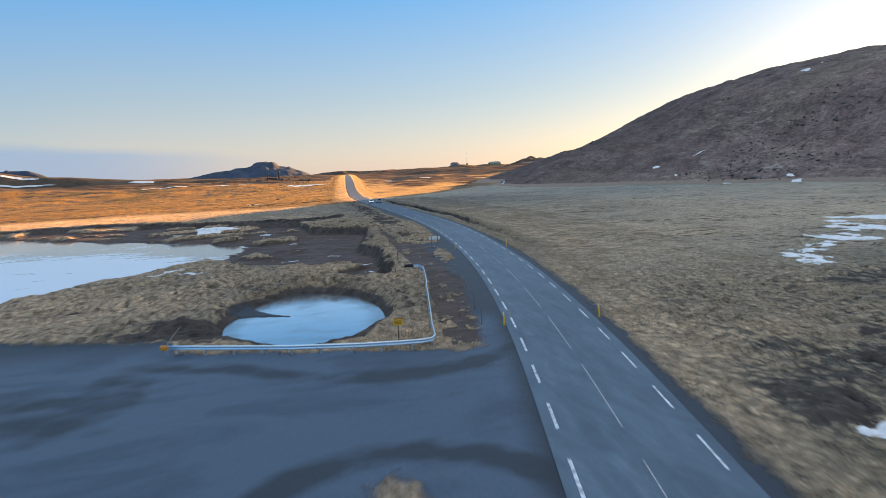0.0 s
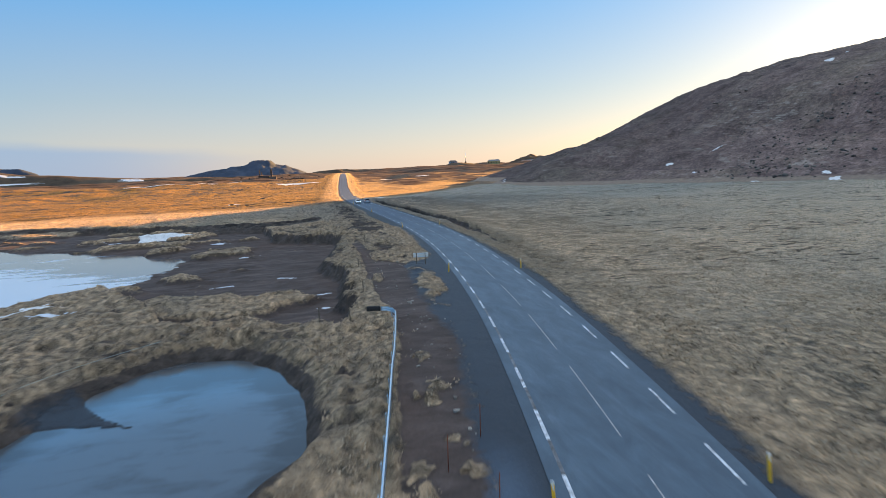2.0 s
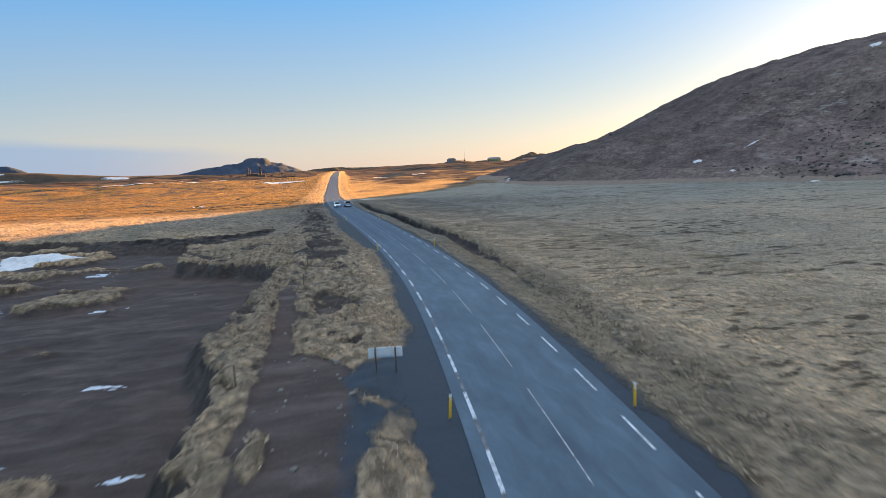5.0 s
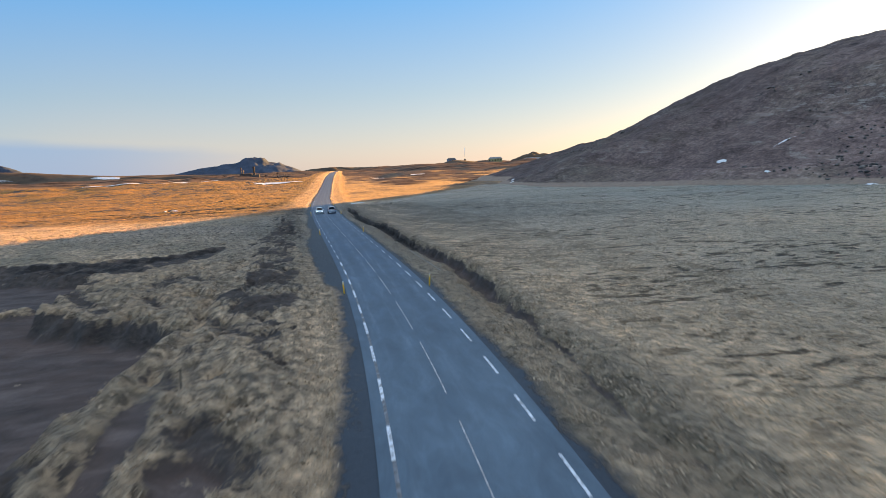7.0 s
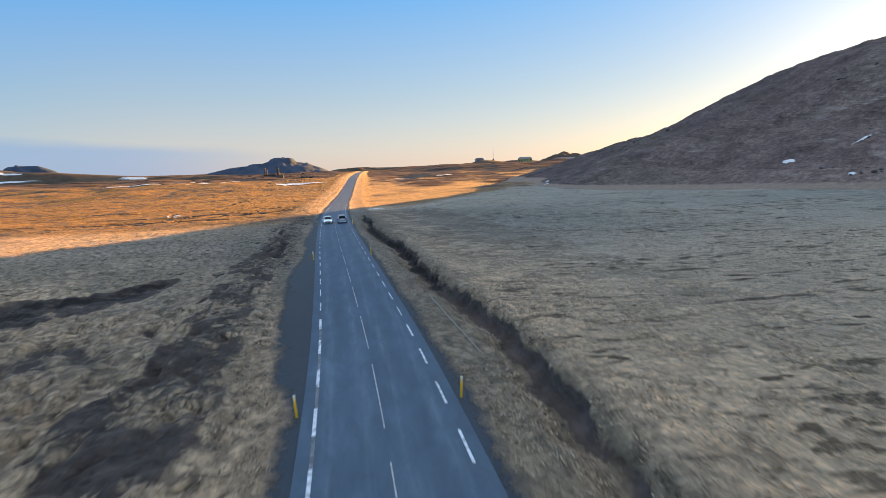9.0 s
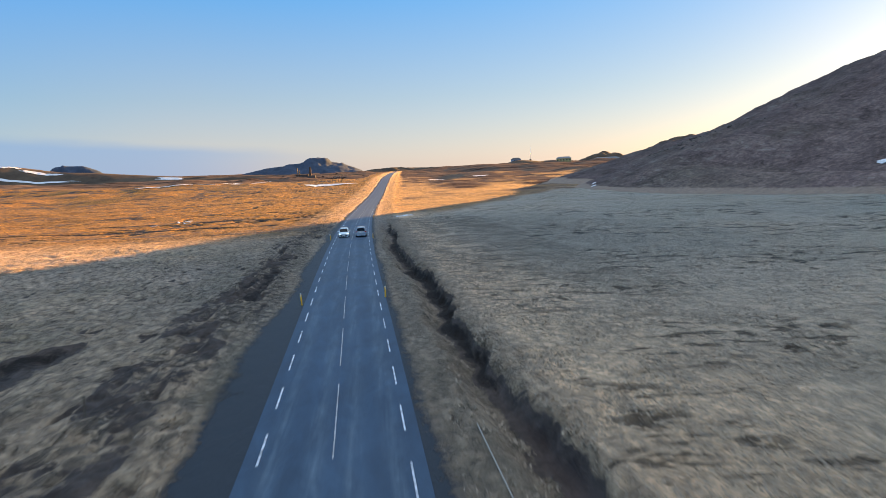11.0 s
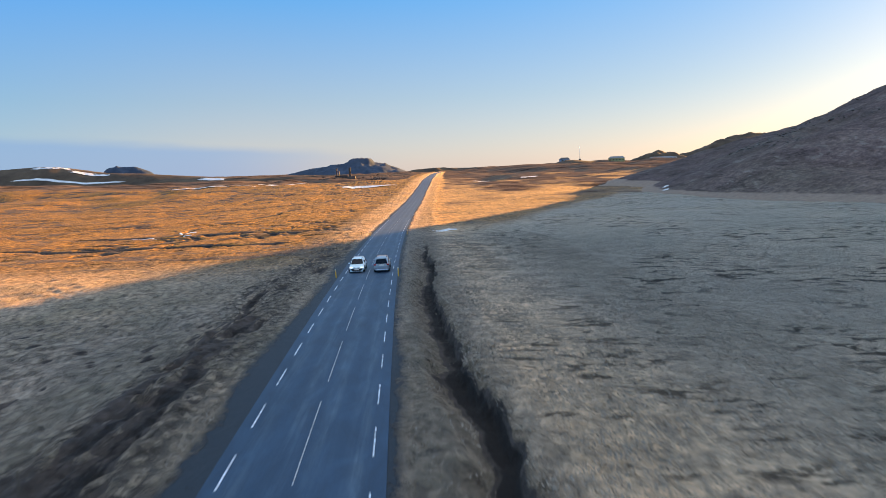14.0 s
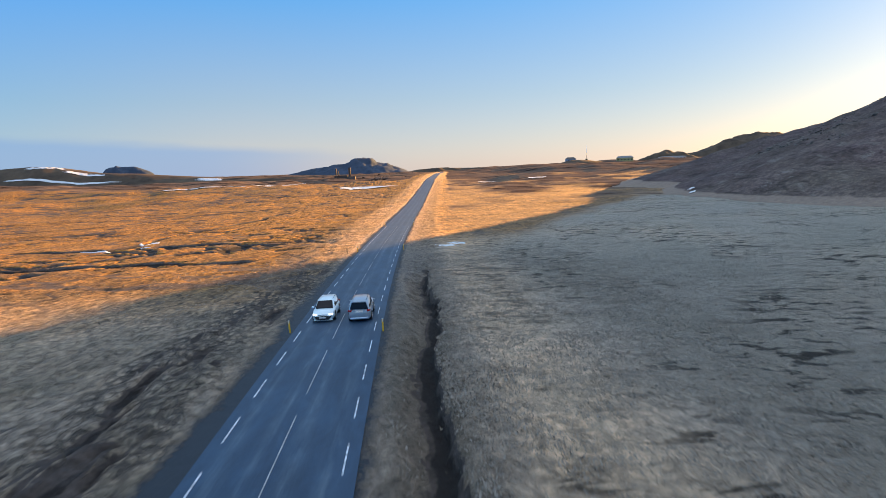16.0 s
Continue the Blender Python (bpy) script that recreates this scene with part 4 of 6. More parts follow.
    # how hummocky the grass is
    knoll = 0.08 + 0.85 * np.maximum.reduce([0.36 * tl, 1.3 * inb, 0.55 * rough, 1.3 * wetr, 0.36 * field, 1.2 * onl * smooth(4, 2.0, d), 0.26 * shelf, 0.22 * worn]) * (0.75 + 0.9 * fbm(x / 4, y / 6, 3, 152))
    moss = np.maximum(moss, 0.6 * smooth(13, 22, u) * smooth(155, 190, y) * smooth(340, 280, y) * (0.8 + 1.2 * fbm(x / 12, y / 12, 3, 155)))
    # pad of grit round the sign
    pad = smooth(1.1, 0.8, np.hypot((x - 16.8) / 2.3, (y - 83.6) / 1.7))
    gravel = np.maximum(gravel, np.maximum(pad, 0.8 * spit * bowl))
    return z, np.clip(soil_and_shade, 0, 2), np.clip(gravel, 0, 1), np.clip(moss, 0, 1), np.clip(mud, 0, 1), np.clip(damp, 0, 1), np.clip(knoll, 0, 1)


def land_z(x, y):
    return float(land(np.array([x]), np.array([y]))[0][0])


def graded(lo, hi, fine_lo, fine_hi, step, growth):
    mid = np.arange(fine_lo, fine_hi + step, step)
    out = [mid]
    for end, sign, start in ((hi, 1, mid[-1]), (lo, -1, mid[0])):
        p, s, line = start, step, []
        while (p - end) * sign < 0:
            s *= growth
            p += sign * s
            line.append(p)
        out.append(np.array(line))
    return np.sort(np.concatenate(out))


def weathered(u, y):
    """How pale the straw is: 0 dull, 1 bleached, partly painting in grazing sheen."""
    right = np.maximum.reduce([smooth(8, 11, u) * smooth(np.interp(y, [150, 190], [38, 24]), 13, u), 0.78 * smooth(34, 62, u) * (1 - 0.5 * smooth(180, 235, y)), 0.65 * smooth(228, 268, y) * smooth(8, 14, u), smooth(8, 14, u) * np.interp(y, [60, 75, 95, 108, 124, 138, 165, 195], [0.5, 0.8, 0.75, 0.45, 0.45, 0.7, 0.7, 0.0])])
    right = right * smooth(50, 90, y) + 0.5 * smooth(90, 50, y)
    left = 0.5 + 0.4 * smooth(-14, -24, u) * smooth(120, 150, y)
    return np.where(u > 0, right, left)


gx = graded(-4300, 4300, -26, 54, 0.28, 1.028)
gy = graded(-900, 4300, 14, 265, 0.36, 1.0115)
GX, GY = np.meshgrid(gx, gy)
lz, lsoil_and_shade, lgravel, lmoss, lmud, ldamp, lknoll = land(GX.ravel(), GY.ravel())
FX, FY = GX.ravel(), GY.ravel()
FU = FX - road_x(FY)
yard_tone = np.maximum(smooth(46, 38, FY) * smooth(-3, -5, FU), 0.2 * smooth(145, 115, FY))
heath_left = (0.30 * smooth(400, 600, FY) + 0.7 * smooth(640, 720, FY)) * smooth(-15, -30, FU)
heath_right = (0.44 * smooth(330, 400, FY) + 0.16 * smooth(440, 520, FY) + 0.35 * smooth(620, 720, FY)) * smooth(7, 16, FU)
# rust moor colour kept to sunlit ground, so sun warmth is painted in
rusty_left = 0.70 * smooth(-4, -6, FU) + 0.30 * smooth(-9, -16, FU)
# on the right the tint stops along the edge of the hill's shade
rusty_sunlit_right = 0.92 * smooth(250, 300, FY) * (0.62 * smooth(3.5, 6, FU) + 0.38 * smooth(6, 12, FU)) * np.maximum(smooth(0, -12, FU - np.interp(FY, [260, 300, 350, 400], [24, 40, 64, 100])), smooth(380, 440, FY))
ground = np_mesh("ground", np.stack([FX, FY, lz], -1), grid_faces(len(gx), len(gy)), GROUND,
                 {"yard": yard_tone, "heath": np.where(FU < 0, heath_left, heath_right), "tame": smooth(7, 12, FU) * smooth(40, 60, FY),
                  "soil_and_shade": lsoil_and_shade, "gravel": lgravel, "moss": lmoss, "mud": lmud, "damp": ldamp, "knoll": lknoll, "straw_tone": weathered(FU, FY),
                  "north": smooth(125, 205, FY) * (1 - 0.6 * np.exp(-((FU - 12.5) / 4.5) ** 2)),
                  "plain": smooth(210, 244, FY) * np.where(FU < 0, rusty_left, rusty_sunlit_right)})
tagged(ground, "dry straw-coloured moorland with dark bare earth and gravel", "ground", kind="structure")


# the big hill that keeps the road in shade
def hill_z(x, y):
    s = 1.49 + 0.4261 * (x - 185) + 0.1212 * (y - 189)
    n = 40.0 + 0.3614 * (x - 234) - 0.2521 * (y - 400)
    k = 9.0
    m = -k * np.log(np.exp(-np.clip(s, -60, 400) / k) + np.exp(-np.clip(n, -60, 400) / k))
    m = np.where(m > 48.6, 48.6 + 35.9 * (1 - np.exp(-np.maximum(m - 48.6, 0) / 35.9)), m)
    m = m - 10 * smooth(2, 12, m) * (1 - smooth(24, 44, m)) * smooth(8, 30, n - s)
    toe = -9 + 33 * np.exp(-((x - 260) / 89) ** 2 - ((y - 508) / 53) ** 2)
    m = np.where(toe > m, toe, m) + 1.5 * np.exp(-((toe - m) / 4) ** 2)
    g = smooth(0, 25, m)
    rough = 7 * fbm(x / 70, y / 70, 4, 81) + 2.4 * fbm(x / 18, y / 18, 4, 82) - 1.6 * np.abs(fbm(x / 9, y / 9, 4, 83))
    return m + g * rough + 0.6 * fbm(x / 9, y / 9, 3, 84)


hx, hy = np.arange(100, 760, 2.6), np.arange(60, 800, 2.8)
HX, HY = np.meshgrid(hx, hy)
hz = hill_z(HX, HY)
hb = base_z(HX, HY)
hf = grid_faces(len(hx), len(hy))
hf = hf[((hz - hb).ravel()[hf] > -1.2).any(1)]
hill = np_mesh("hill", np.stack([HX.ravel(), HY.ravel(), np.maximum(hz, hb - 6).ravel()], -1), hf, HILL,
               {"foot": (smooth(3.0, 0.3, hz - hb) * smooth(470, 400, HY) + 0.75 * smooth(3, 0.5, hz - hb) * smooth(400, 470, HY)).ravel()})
tagged(hill, "dark brown scree hillside with mossy patches, in shade", "hill", kind="structure")

# ---------------------------------------------------------------- the road
def along(y0, y1, step):
    y = np.arange(y0, y1 + step * 0.5, step)
    x = road_x(y)
    dx = np.gradient(x, y)
    n = np.stack([np.ones_like(dx), -dx], -1) / np.hypot(1, dx)[:, None]
    return y, x, n


def road_strip(y0, y1, offs, lift, step=2.0):
    y, x, n = along(y0, y1, step)
    rows = []
    for o in offs:
        px, py = x + n[:, 0] * o, y + n[:, 1] * o
        rows.append(np.stack([px, py, road_z(y) + lift - 0.012 * abs(o)], -1))
    v = np.stack(rows, 1).reshape(-1, 3)
    return v, grid_faces(len(offs), len(y))


offs = np.linspace(-3.35, 3.35, 28)
rv, rf = road_strip(-60, 1250, offs, 0.02)
track = np.exp(-((np.abs(np.abs(offs) - 1.45) - 0.75) / 0.32) ** 2)
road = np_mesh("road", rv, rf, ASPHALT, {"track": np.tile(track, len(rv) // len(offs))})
tagged(road, "grey worn asphalt country road with paler wheel tracks", "road", kind="structure")


def dash(o, y0, y1, width, material, lift):
    y, x, n = along(y0, y1, max(0.6, (y1 - y0) / 4))
    bm = bmesh.new()
    l = [(x[i] + n[i, 0] * (o - width / 2), y[i] + n[i, 1] * (o - width / 2), road_z(y[i]) + lift - 0.012 * abs(o)) for i in range(len(y))]
    r = [(x[i] + n[i, 0] * (o + width / 2), y[i] + n[i, 1] * (o + width / 2), road_z(y[i]) + lift - 0.012 * abs(o)) for i in range(len(y))]
    return part("lane_dash", strip(bm, l, r), material, road, flat=True)


MIDPAINT = paint_material("thin_road_paint", 0.30, 0.62, (0.55, 0.57, 0.60))
MID_STEP = 10.33
EDGE_STEP = MID_STEP / 2
for k in range(-4, 58):
    y = 20.95 + EDGE_STEP * k
    dash(-2.78, y, y + 2.65, 0.15 if y < 140 else 0.09, PAINT, 0.027)
    y = 17.4 + EDGE_STEP * k
    dash(2.79, y, y + 2.6, 0.115 if y < 140 else 0.075, PAINT, 0.027)
for k in range(-2, 29):
    y = 20.85 + MID_STEP * k
    dash(-0.03, y, y + 7.6, 0.055, MIDPAINT, 0.027)
fv, ff = road_strip(36, 140, [-2.84, -2.70], 0.0245, 1.0)
old_line = np_mesh("edge_line", fv, ff, FADED)
tagged(old_line, "rubbed-off older white edge line on asphalt", "road marking", kind="structure")
fv, ff = road_strip(330, 900, [-2.95, -2.8], 0.03, 4.0)
tagged(np_mesh("edge_line", fv, ff, FADED), "white edge line on asphalt", "road marking", kind="structure")

# ---------------------------------------------------------------- water, ice and snow
def sheet(name, outline, z, material, label, category, cell=0.7, thaw=None, follow=0.0, dome=0.0, group=""):
    """A thin uneven sheet inside a closed outline given as a test function over a box."""
    (x0, x1, y0, y1), inside = outline
    xs, ys = np.arange(x0, x1, cell), np.arange(y0, y1, cell)
    X, Y = np.meshgrid(xs, ys)
    d = inside(X, Y)
    Z = np.full_like(X, z) if not follow else land(X.ravel(), Y.ravel())[0].reshape(X.shape) + follow
    Z = Z + dome * smooth(0, 1.0, d) - (0.25 * smooth(0.12, -0.12, d) if follow else 0)
    f = grid_faces(len(xs), len(ys))
    keep = (d.ravel()[f] > -0.12).any(1)
    f = f[keep]
    used, inv = np.unique(f, return_inverse=True)
    v = np.stack([X.ravel(), Y.ravel(), Z.ravel()], -1)[used]
    t = np.zeros(len(v)) if thaw is None else thaw(v[:, 0], v[:, 1])
    ob = np_mesh(name, v, inv.reshape(f.shape), material, {"thaw": t})
    return tagged(ob, label, category, group, "structure" if category in ("ice", "water") else "")


sheet("pond_ice", ((-13, 9, 36, 63), lambda x, y: 1.5 - pond_r(x, y)), -2.0, POND_ICE,
      "round frozen pond with pale blue ice and dark slush", "ice", 0.5,
      lambda x, y: np.clip(0.30 + 0.45 * smooth(0.72, 1.0, pond_r(x, y)) + 0.25 * smooth(52, 57, y), 0, 1))
sheet("lake_ice", ((-125, -10, 50, 172), lambda x, y: 1.0 + 0 * x), -3.0, LAKE_ICE,
      "frozen lake covered in white ice with muddy streaks", "ice", 1.4,
      lambda x, y: np.clip(0.22 + 0.6 * smooth(104, 128, y + 0.5 * (x + 40)) + 0.35 * smooth(-30, -14, x + 0.1 * (y - 95)), 0, 1))


def blob(cx, cy, rx, ry, seed, rough=1.25):
    return ((cx - 1.7 * rx, cx + 1.7 * rx, cy - 1.7 * ry, cy + 1.7 * ry),
            lambda x, y: 1 - np.hypot((x - cx) / rx, (y - cy) / ry) + rough * fbm(x / rx * 1.6, y / ry * 1.6, 4, seed))


for cx, cy, rx, ry, seed in [(93, 77, 7, 6.5, 104), (78, 67.5, 3.8, 4.2, 102), (67, 60.5, 2.6, 3.0, 121), (60, 57.0, 1.8, 1.6, 103), (55.5, 54.5, 1.5, 1.3, 122), (51.2, 50.6, 1.6, 2.2, 123), (48.8, 47.6, 1.1, 1.2, 124), (21.5, 17.0, 1.0, 0.7, 105),
                             (-19, 78, 2.2, 0.9, 106), (31.5, 270, 1.5, 1.3, 107), (34, 273.5, 1.3, 1.4, 108)]:
    sheet("snow_patch", blob(cx, cy, rx, ry, seed, 1.9), 0, SNOW, "thin patch of old white snow on dry grass", "snow", max(0.12, rx / 26), None, 0.05, 0.06, "snow patches")


sheet("snow_patch", blob(-25.6, 148.2, 4.9, 4.4, 101), -2.72, SNOW, "thin patch of old white snow on bare earth", "snow", 0.3, None, 0.07, 0.08, "snow patches")


for cx, cy, rx, ry, seed in [(1.7, 91.5, 0.8, 0.30, 172), (5.9, 80.5, 0.6, 0.16, 174), (6.0, 74.4, 0.5, 0.22, 175), (0.1, 82.9, 0.6, 0.14, 177), (-11.9, 133, 1.1, 0.7, 180),
                             (-34.5, 146, 1.2, 0.4, 181), (-4.9, 112.2, 1.2, 0.3, 182), (-5.1, 89, 0.9, 0.2, 183), (-16.2, 74.2, 1.6, 0.5, 184), (-38, 294.5, 6, 0.9, 178), (-32.5, 303, 1.6, 2.5, 179)]:
    sheet("ice_patch", blob(cx, cy, rx, ry, seed, 2.3), 0, LAKE_ICE, "small glint of ice in dark wet earth", "ice", 0.12, None, 0.05, 0.0)


def hill_patch(cx, cy, rx, ry, seed, turn=0.0):
    ca, sa = math.cos(turn), math.sin(turn)
    r = 1.6 * max(rx, ry)
    xs = np.arange(cx - r, cx + r, max(0.25, min(rx, ry) / 8))
    ys = np.arange(cy - r, cy + r, max(0.25, min(rx, ry) / 8))
    X, Y = np.meshgrid(xs, ys)
    a, b = (X - cx) * ca + (Y - cy) * sa, -(X - cx) * sa + (Y - cy) * ca
    d = 1 - np.hypot(a / rx, b / ry) + 0.9 * fbm(a / rx * 1.5, b / ry * 1.5, 4, seed)
    Z = np.maximum(hill_z(X, Y), base_z(X, Y)) + 0.25 + 0.4 * smooth(0, 0.8, d)
    f = grid_faces(len(xs), len(ys))
    f = f[(d.ravel()[f] > 0).all(1)]
    used, inv = np.unique(f, return_inverse=True)
    ob = np_mesh("snow_patch", np.stack([X.ravel(), Y.ravel(), Z.ravel()], -1)[used], inv.reshape(f.shape), SNOW)
    tagged(ob, "small white snow patch lying on the dark hillside", "snow", "snow patches on the hill")


for q in [(188, 291, 1.5, 2.2, 111), (289, 294.5, 2.6, 2.6, 112), (207, 278, 6, 0.55, 113, 0.0), (183, 191.5, 1.3, 1.8, 114), (179.5, 184.5, 2.0, 2.0, 115),
          (163.4, 202.8, 2.0, 0.9, 116), (169, 245, 0.9, 1.2, 117), (129, 387, 1.3, 1.6, 118), (131.5, 394, 1.2, 1.5, 125), (303, 296, 1.0, 1.0, 119)]:
    hill_patch(*q)

# ---------------------------------------------------------------- far hills
def mound(name, cx, cy, rx, ry, h, z0, material, label, seed, rough=0.2, flat=2.0, n=90, kind="structure", skew=0.0):
    xs, ys = np.linspace(cx - rx * 1.15, cx + rx * 1.15, n), np.linspace(cy - ry * 1.15, cy + ry * 1.15, n // 2)
    X, Y = np.meshgrid(xs, ys)
    a, b = (X - cx) / rx, (Y - cy) / ry
    r = np.abs(np.hypot(a - skew * (1 - a * a), b)) + rough * fbm(a * 2.2, b * 2.2, 4, seed)
    Z = z0 - 0.15 * h + 1.15 * h * (1 - smooth(0, 1, r) ** (1 / flat)) * (1 + 0.9 * rough * fbm(a * 6, b * 6, 4, seed + 1))
    ob = np_mesh(name, np.stack([X.ravel(), Y.ravel(), Z.ravel()], -1), grid_faces(len(xs), len(ys)), material)
    tagged(ob, label, "hill", kind=kind)

    def top(x, y):
        a, b = (x - cx) / rx, (y - cy) / ry
        r = np.abs(np.hypot(a - skew * (1 - a * a), b)) + rough * fbm(a * 2.2, b * 2.2, 4, seed)
        return z0 - 0.15 * h + 1.15 * h * (1 - smooth(0, 1, r) ** (1 / flat)) * (1 + 0.9 * rough * fbm(a * 6, b * 6, 4, seed + 1))

    return top


def crest(y, depth, table, material, label, seed, rough, step=6.0):
    """A hill whose skyline follows a table of (x, height), falling off to the front and back."""
    tx, tz = [p[0] for p in table], [p[1] for p in table]

    def top(x, y1):
        b = np.abs(y1 - y + 0.8 * rough * depth * fbm(x / depth * 1.5, y1 / depth * 1.5, 3, seed)) / depth
        z = np.interp(x, tx, tz)
        crag = 1 + rough * (fbm(x / depth * 5, y1 / depth * 5, 4, seed + 1) + 0.6 * fbm(x / depth * 1.7, y1 / depth * 1.7, 2, seed + 2))
        return -8 + (z + 8) * (1 - smooth(0.05, 1.0, b)) * (1 + (crag - 1) * smooth(0.0, 0.25, b)) + rough * 3 * fbm(x / 9, y1 / 40, 3, seed + 3)

    xs, ys = np.arange(tx[0], tx[-1] + step, step), np.linspace(y - 1.25 * depth, y + 1.25 * depth, 60)
    X, Y = np.meshgrid(xs, ys)
    ob = np_mesh("far_hill", np.stack([X.ravel(), Y.ravel(), top(X, Y).ravel()], -1), grid_faces(len(xs), len(ys)), material)
    tagged(ob, label, "hill", kind="structure")
    return top


crest(2380, 170, [(-560, -8), (-520, 4), (-470, 17), (-385, 35), (-312, 40), (-250, 50), (-222, 65), (-165, 62), (-148, 47), (-108, 41), (-60, 24), (-30, 9), (0, -8)], ROCK_FAR, "distant blue-grey craggy rock hill", 131, 0.35, 4.0)
crest(2030, 90, [(-1000, 10), (-975, 47), (-963, 60), (-935, 62), (-882, 61.5), (-861, 53), (-838, 42), (-800, 10)], ROCK_FAR, "distant flat-topped rock butte", 135, 0.2, 4.0)
crest(1680, 110, [(-60, -8), (-25, 3), (10, 11.5), (62, 13.6), (136, 12), (196, 8), (240, 0), (280, -8)], HEATH_FAR, "low distant brown heath ridge", 133, 0.3)
RIDGE_L = crest(1030, 95, [(-1100, 10), (-900, 26), (-700, 34), (-584, 37), (-535, 39), (-503, 37), (-480, 32.5), (-440, 26), (-391, 23), (-343, 18.3), (-261, 11.4), (-179, 4.4), (-96, 1.5), (-60, -8)], HEATH_FAR, "low dark heath ridge at the edge of the plain", 137, 0.07)
mound("far_hill", -240, 1010, 190, 60, 9, 1, HEATH_FAR, "low dark heath ridge at the edge of the plain", 139, 0.2, 1.0)
mound("far_hill", -230, 985, 430, 36, 8, 0, HEATH_FAR, "long low dark heath bank beyond the plain", 147, 0.25, 0.5, 140)
KNOLL = mound("far_hill", 250, 980, 90, 60, 10.5, 4, HEATH_FAR, "low grassy knoll with a mast on top", 141, 0.15, 1.0)
mound("far_hill", 432, 1110, 75, 60, 19, 4, HEATH_FAR, "dark knoll behind the farm", 143, 0.3, 0.9)
mound("far_hill", 960, 1740, 300, 150, 64, 5, HEATH_FAR, "distant dark hill shoulder", 145, 0.25, 0.8)

# ---------------------------------------------------------------- places of the things
SUV, HATCH = (1.5, 223.9), (-1.45, 224.3)
ROPE = [(-10.4, 39.0), (-11.1, 40.9), (-11.0, 43.5), (-11.2, 47.2), (-10.4, 51.5), (-10.1, 54.5), (-7.3, 59.1), (-4.5, 61.5)]
PIPE = [(29.75, 146.3), (30.0, 139.5), (30.2, 135.0), (30.3, 131.9)]
LAND = lambda x, y: land(x.ravel(), y.ravel())[0].reshape(x.shape)
FAR_SNOW = [(LAND, -14, 575, 20, 8, 151), (LAND, 76, 592, 6, 5, 152), (LAND, 109, 579, 7, 5, 153), (LAND, -142, 633, 32, 5, 154), (LAND, -90, 660, 20, 7, 155),
            (RIDGE_L, -262, 1001, 30, 6, 156), (RIDGE_L, -470, 986, 64, 2.2, 157), (RIDGE_L, -462, 1010, 27, 4, 158), (RIDGE_L, -520, 1012, 17, 6, 159), (RIDGE_L, -494, 1019, 9, 3, 160)]

# ---------------------------------------------------------------- guard rail
def w_profile():
    """Outline of a corrugated rail, (out, up), front side then back."""
    front = [(0.0, -0.155), (0.05, -0.13), (0.082, -0.09), (0.05, -0.045), (0.012, 0.0), (0.05, 0.045), (0.082, 0.09), (0.05, 0.13), (0.0, 0.155)]
    return front + [(o - 0.012, u) for o, u in reversed(front)]


def sweep(points, profile):
    bm = bmesh.new()
    pts = [Vector(p) for p in points]
    rings = []
    for i, p in enumerate(pts):
        d = (pts[min(i + 1, len(pts) - 1)] - pts[max(i - 1, 0)])
        side = Vector((d.y, -d.x, 0)).normalized()
        rings.append([bm.verts.new(p + side * o + Vector((0, 0, u))) for o, u in profile])
    for a, b in zip(rings, rings[1:]):
        for k in range(len(profile)):
            bm.faces.new((a[k], a[(k + 1) % len(profile)], b[(k + 1) % len(profile)], b[k]))
    bm.faces.new(rings[0][::-1])
    bm.faces.new(rings[-1])
    return bm


def guard_rail():
    rail_line = [(-10.4, 39.15), (-7.0, 37.9), (-2.5, 36.35), (1.9, 35.2), (4.6, 34.75), (5.8, 34.65), (6.4, 34.75), (6.75, 35.3), (7.1, 38.0), (7.75, 42.0), (8.4, 46), (9.1, 50.5), (9.65, 53.6), (10.2, 57.2), (10.6, 60), (10.8, 61.6), (10.7, 62.4), (10.35, 62.95), (9.95, 63.1)]
    thing = empty("guard_rail", pose(-1.9, 36.2, land_z(-1.9, 36.2)))
    tagged(thing, "galvanised steel guard rail bent round the pond corner on gravel", "guard rail")
    inv = thing.matrix_world.inverted()
    top = [(x, y, -0.42 + 0.02 * (x < -4)) for x, y in rail_line]
    fine = []
    for a, b in zip(top, top[1:]):
        fine += [tuple(Vector(a).lerp(Vector(b), k / 3)) for k in range(3)]
    part("beam", sweep([inv @ Vector(p) for p in fine + [top[-1]]], w_profile()), STEEL, thing, "corrugated steel beam")
    length = [0.0]
    for a, b in zip(rail_line, rail_line[1:]):
        length.append(length[-1] + math.dist(a, b))
    s = 0.6
    while s < length[-1] - 0.8:
        x, y = np.interp(s, length, [p[0] for p in rail_line]), np.interp(s, length, [p[1] for p in rail_line])
        x2, y2 = np.interp(s + 0.3, length, [p[0] for p in rail_line]), np.interp(s + 0.3, length, [p[1] for p in rail_line])
        d = Vector((x2 - x, y2 - y, 0)).normalized()
        back = Vector((-d.y, d.x, 0)) * 0.09
        z0 = land_z(x, y) - 0.3
        bm = bmesh.new()
        box(bm, inv @ (Vector((x, y, (z0 - 0.30) / 2)) + back), (0.10, 0.06, -0.30 - z0), math.atan2(d.y, d.x), 0.006)
        part("post", bm, STEEL, thing, flat=True)
        s += 1.95
    bm = bmesh.new()
    box(bm, inv @ Vector((9.45, 63.25, -0.42)), (1.0, 0.16, 0.36), -0.2, 0.03)
    part("end_piece", bm, BLACK, thing, "black rubber end piece")
    bm = bmesh.new()
    box(bm, inv @ Vector((-10.7, 39.27, -0.42)), (0.5, 0.12, 0.34), -0.32, 0.03)
    part("end_marker", bm, ORANGE, thing, "orange reflective end marker")


guard_rail()


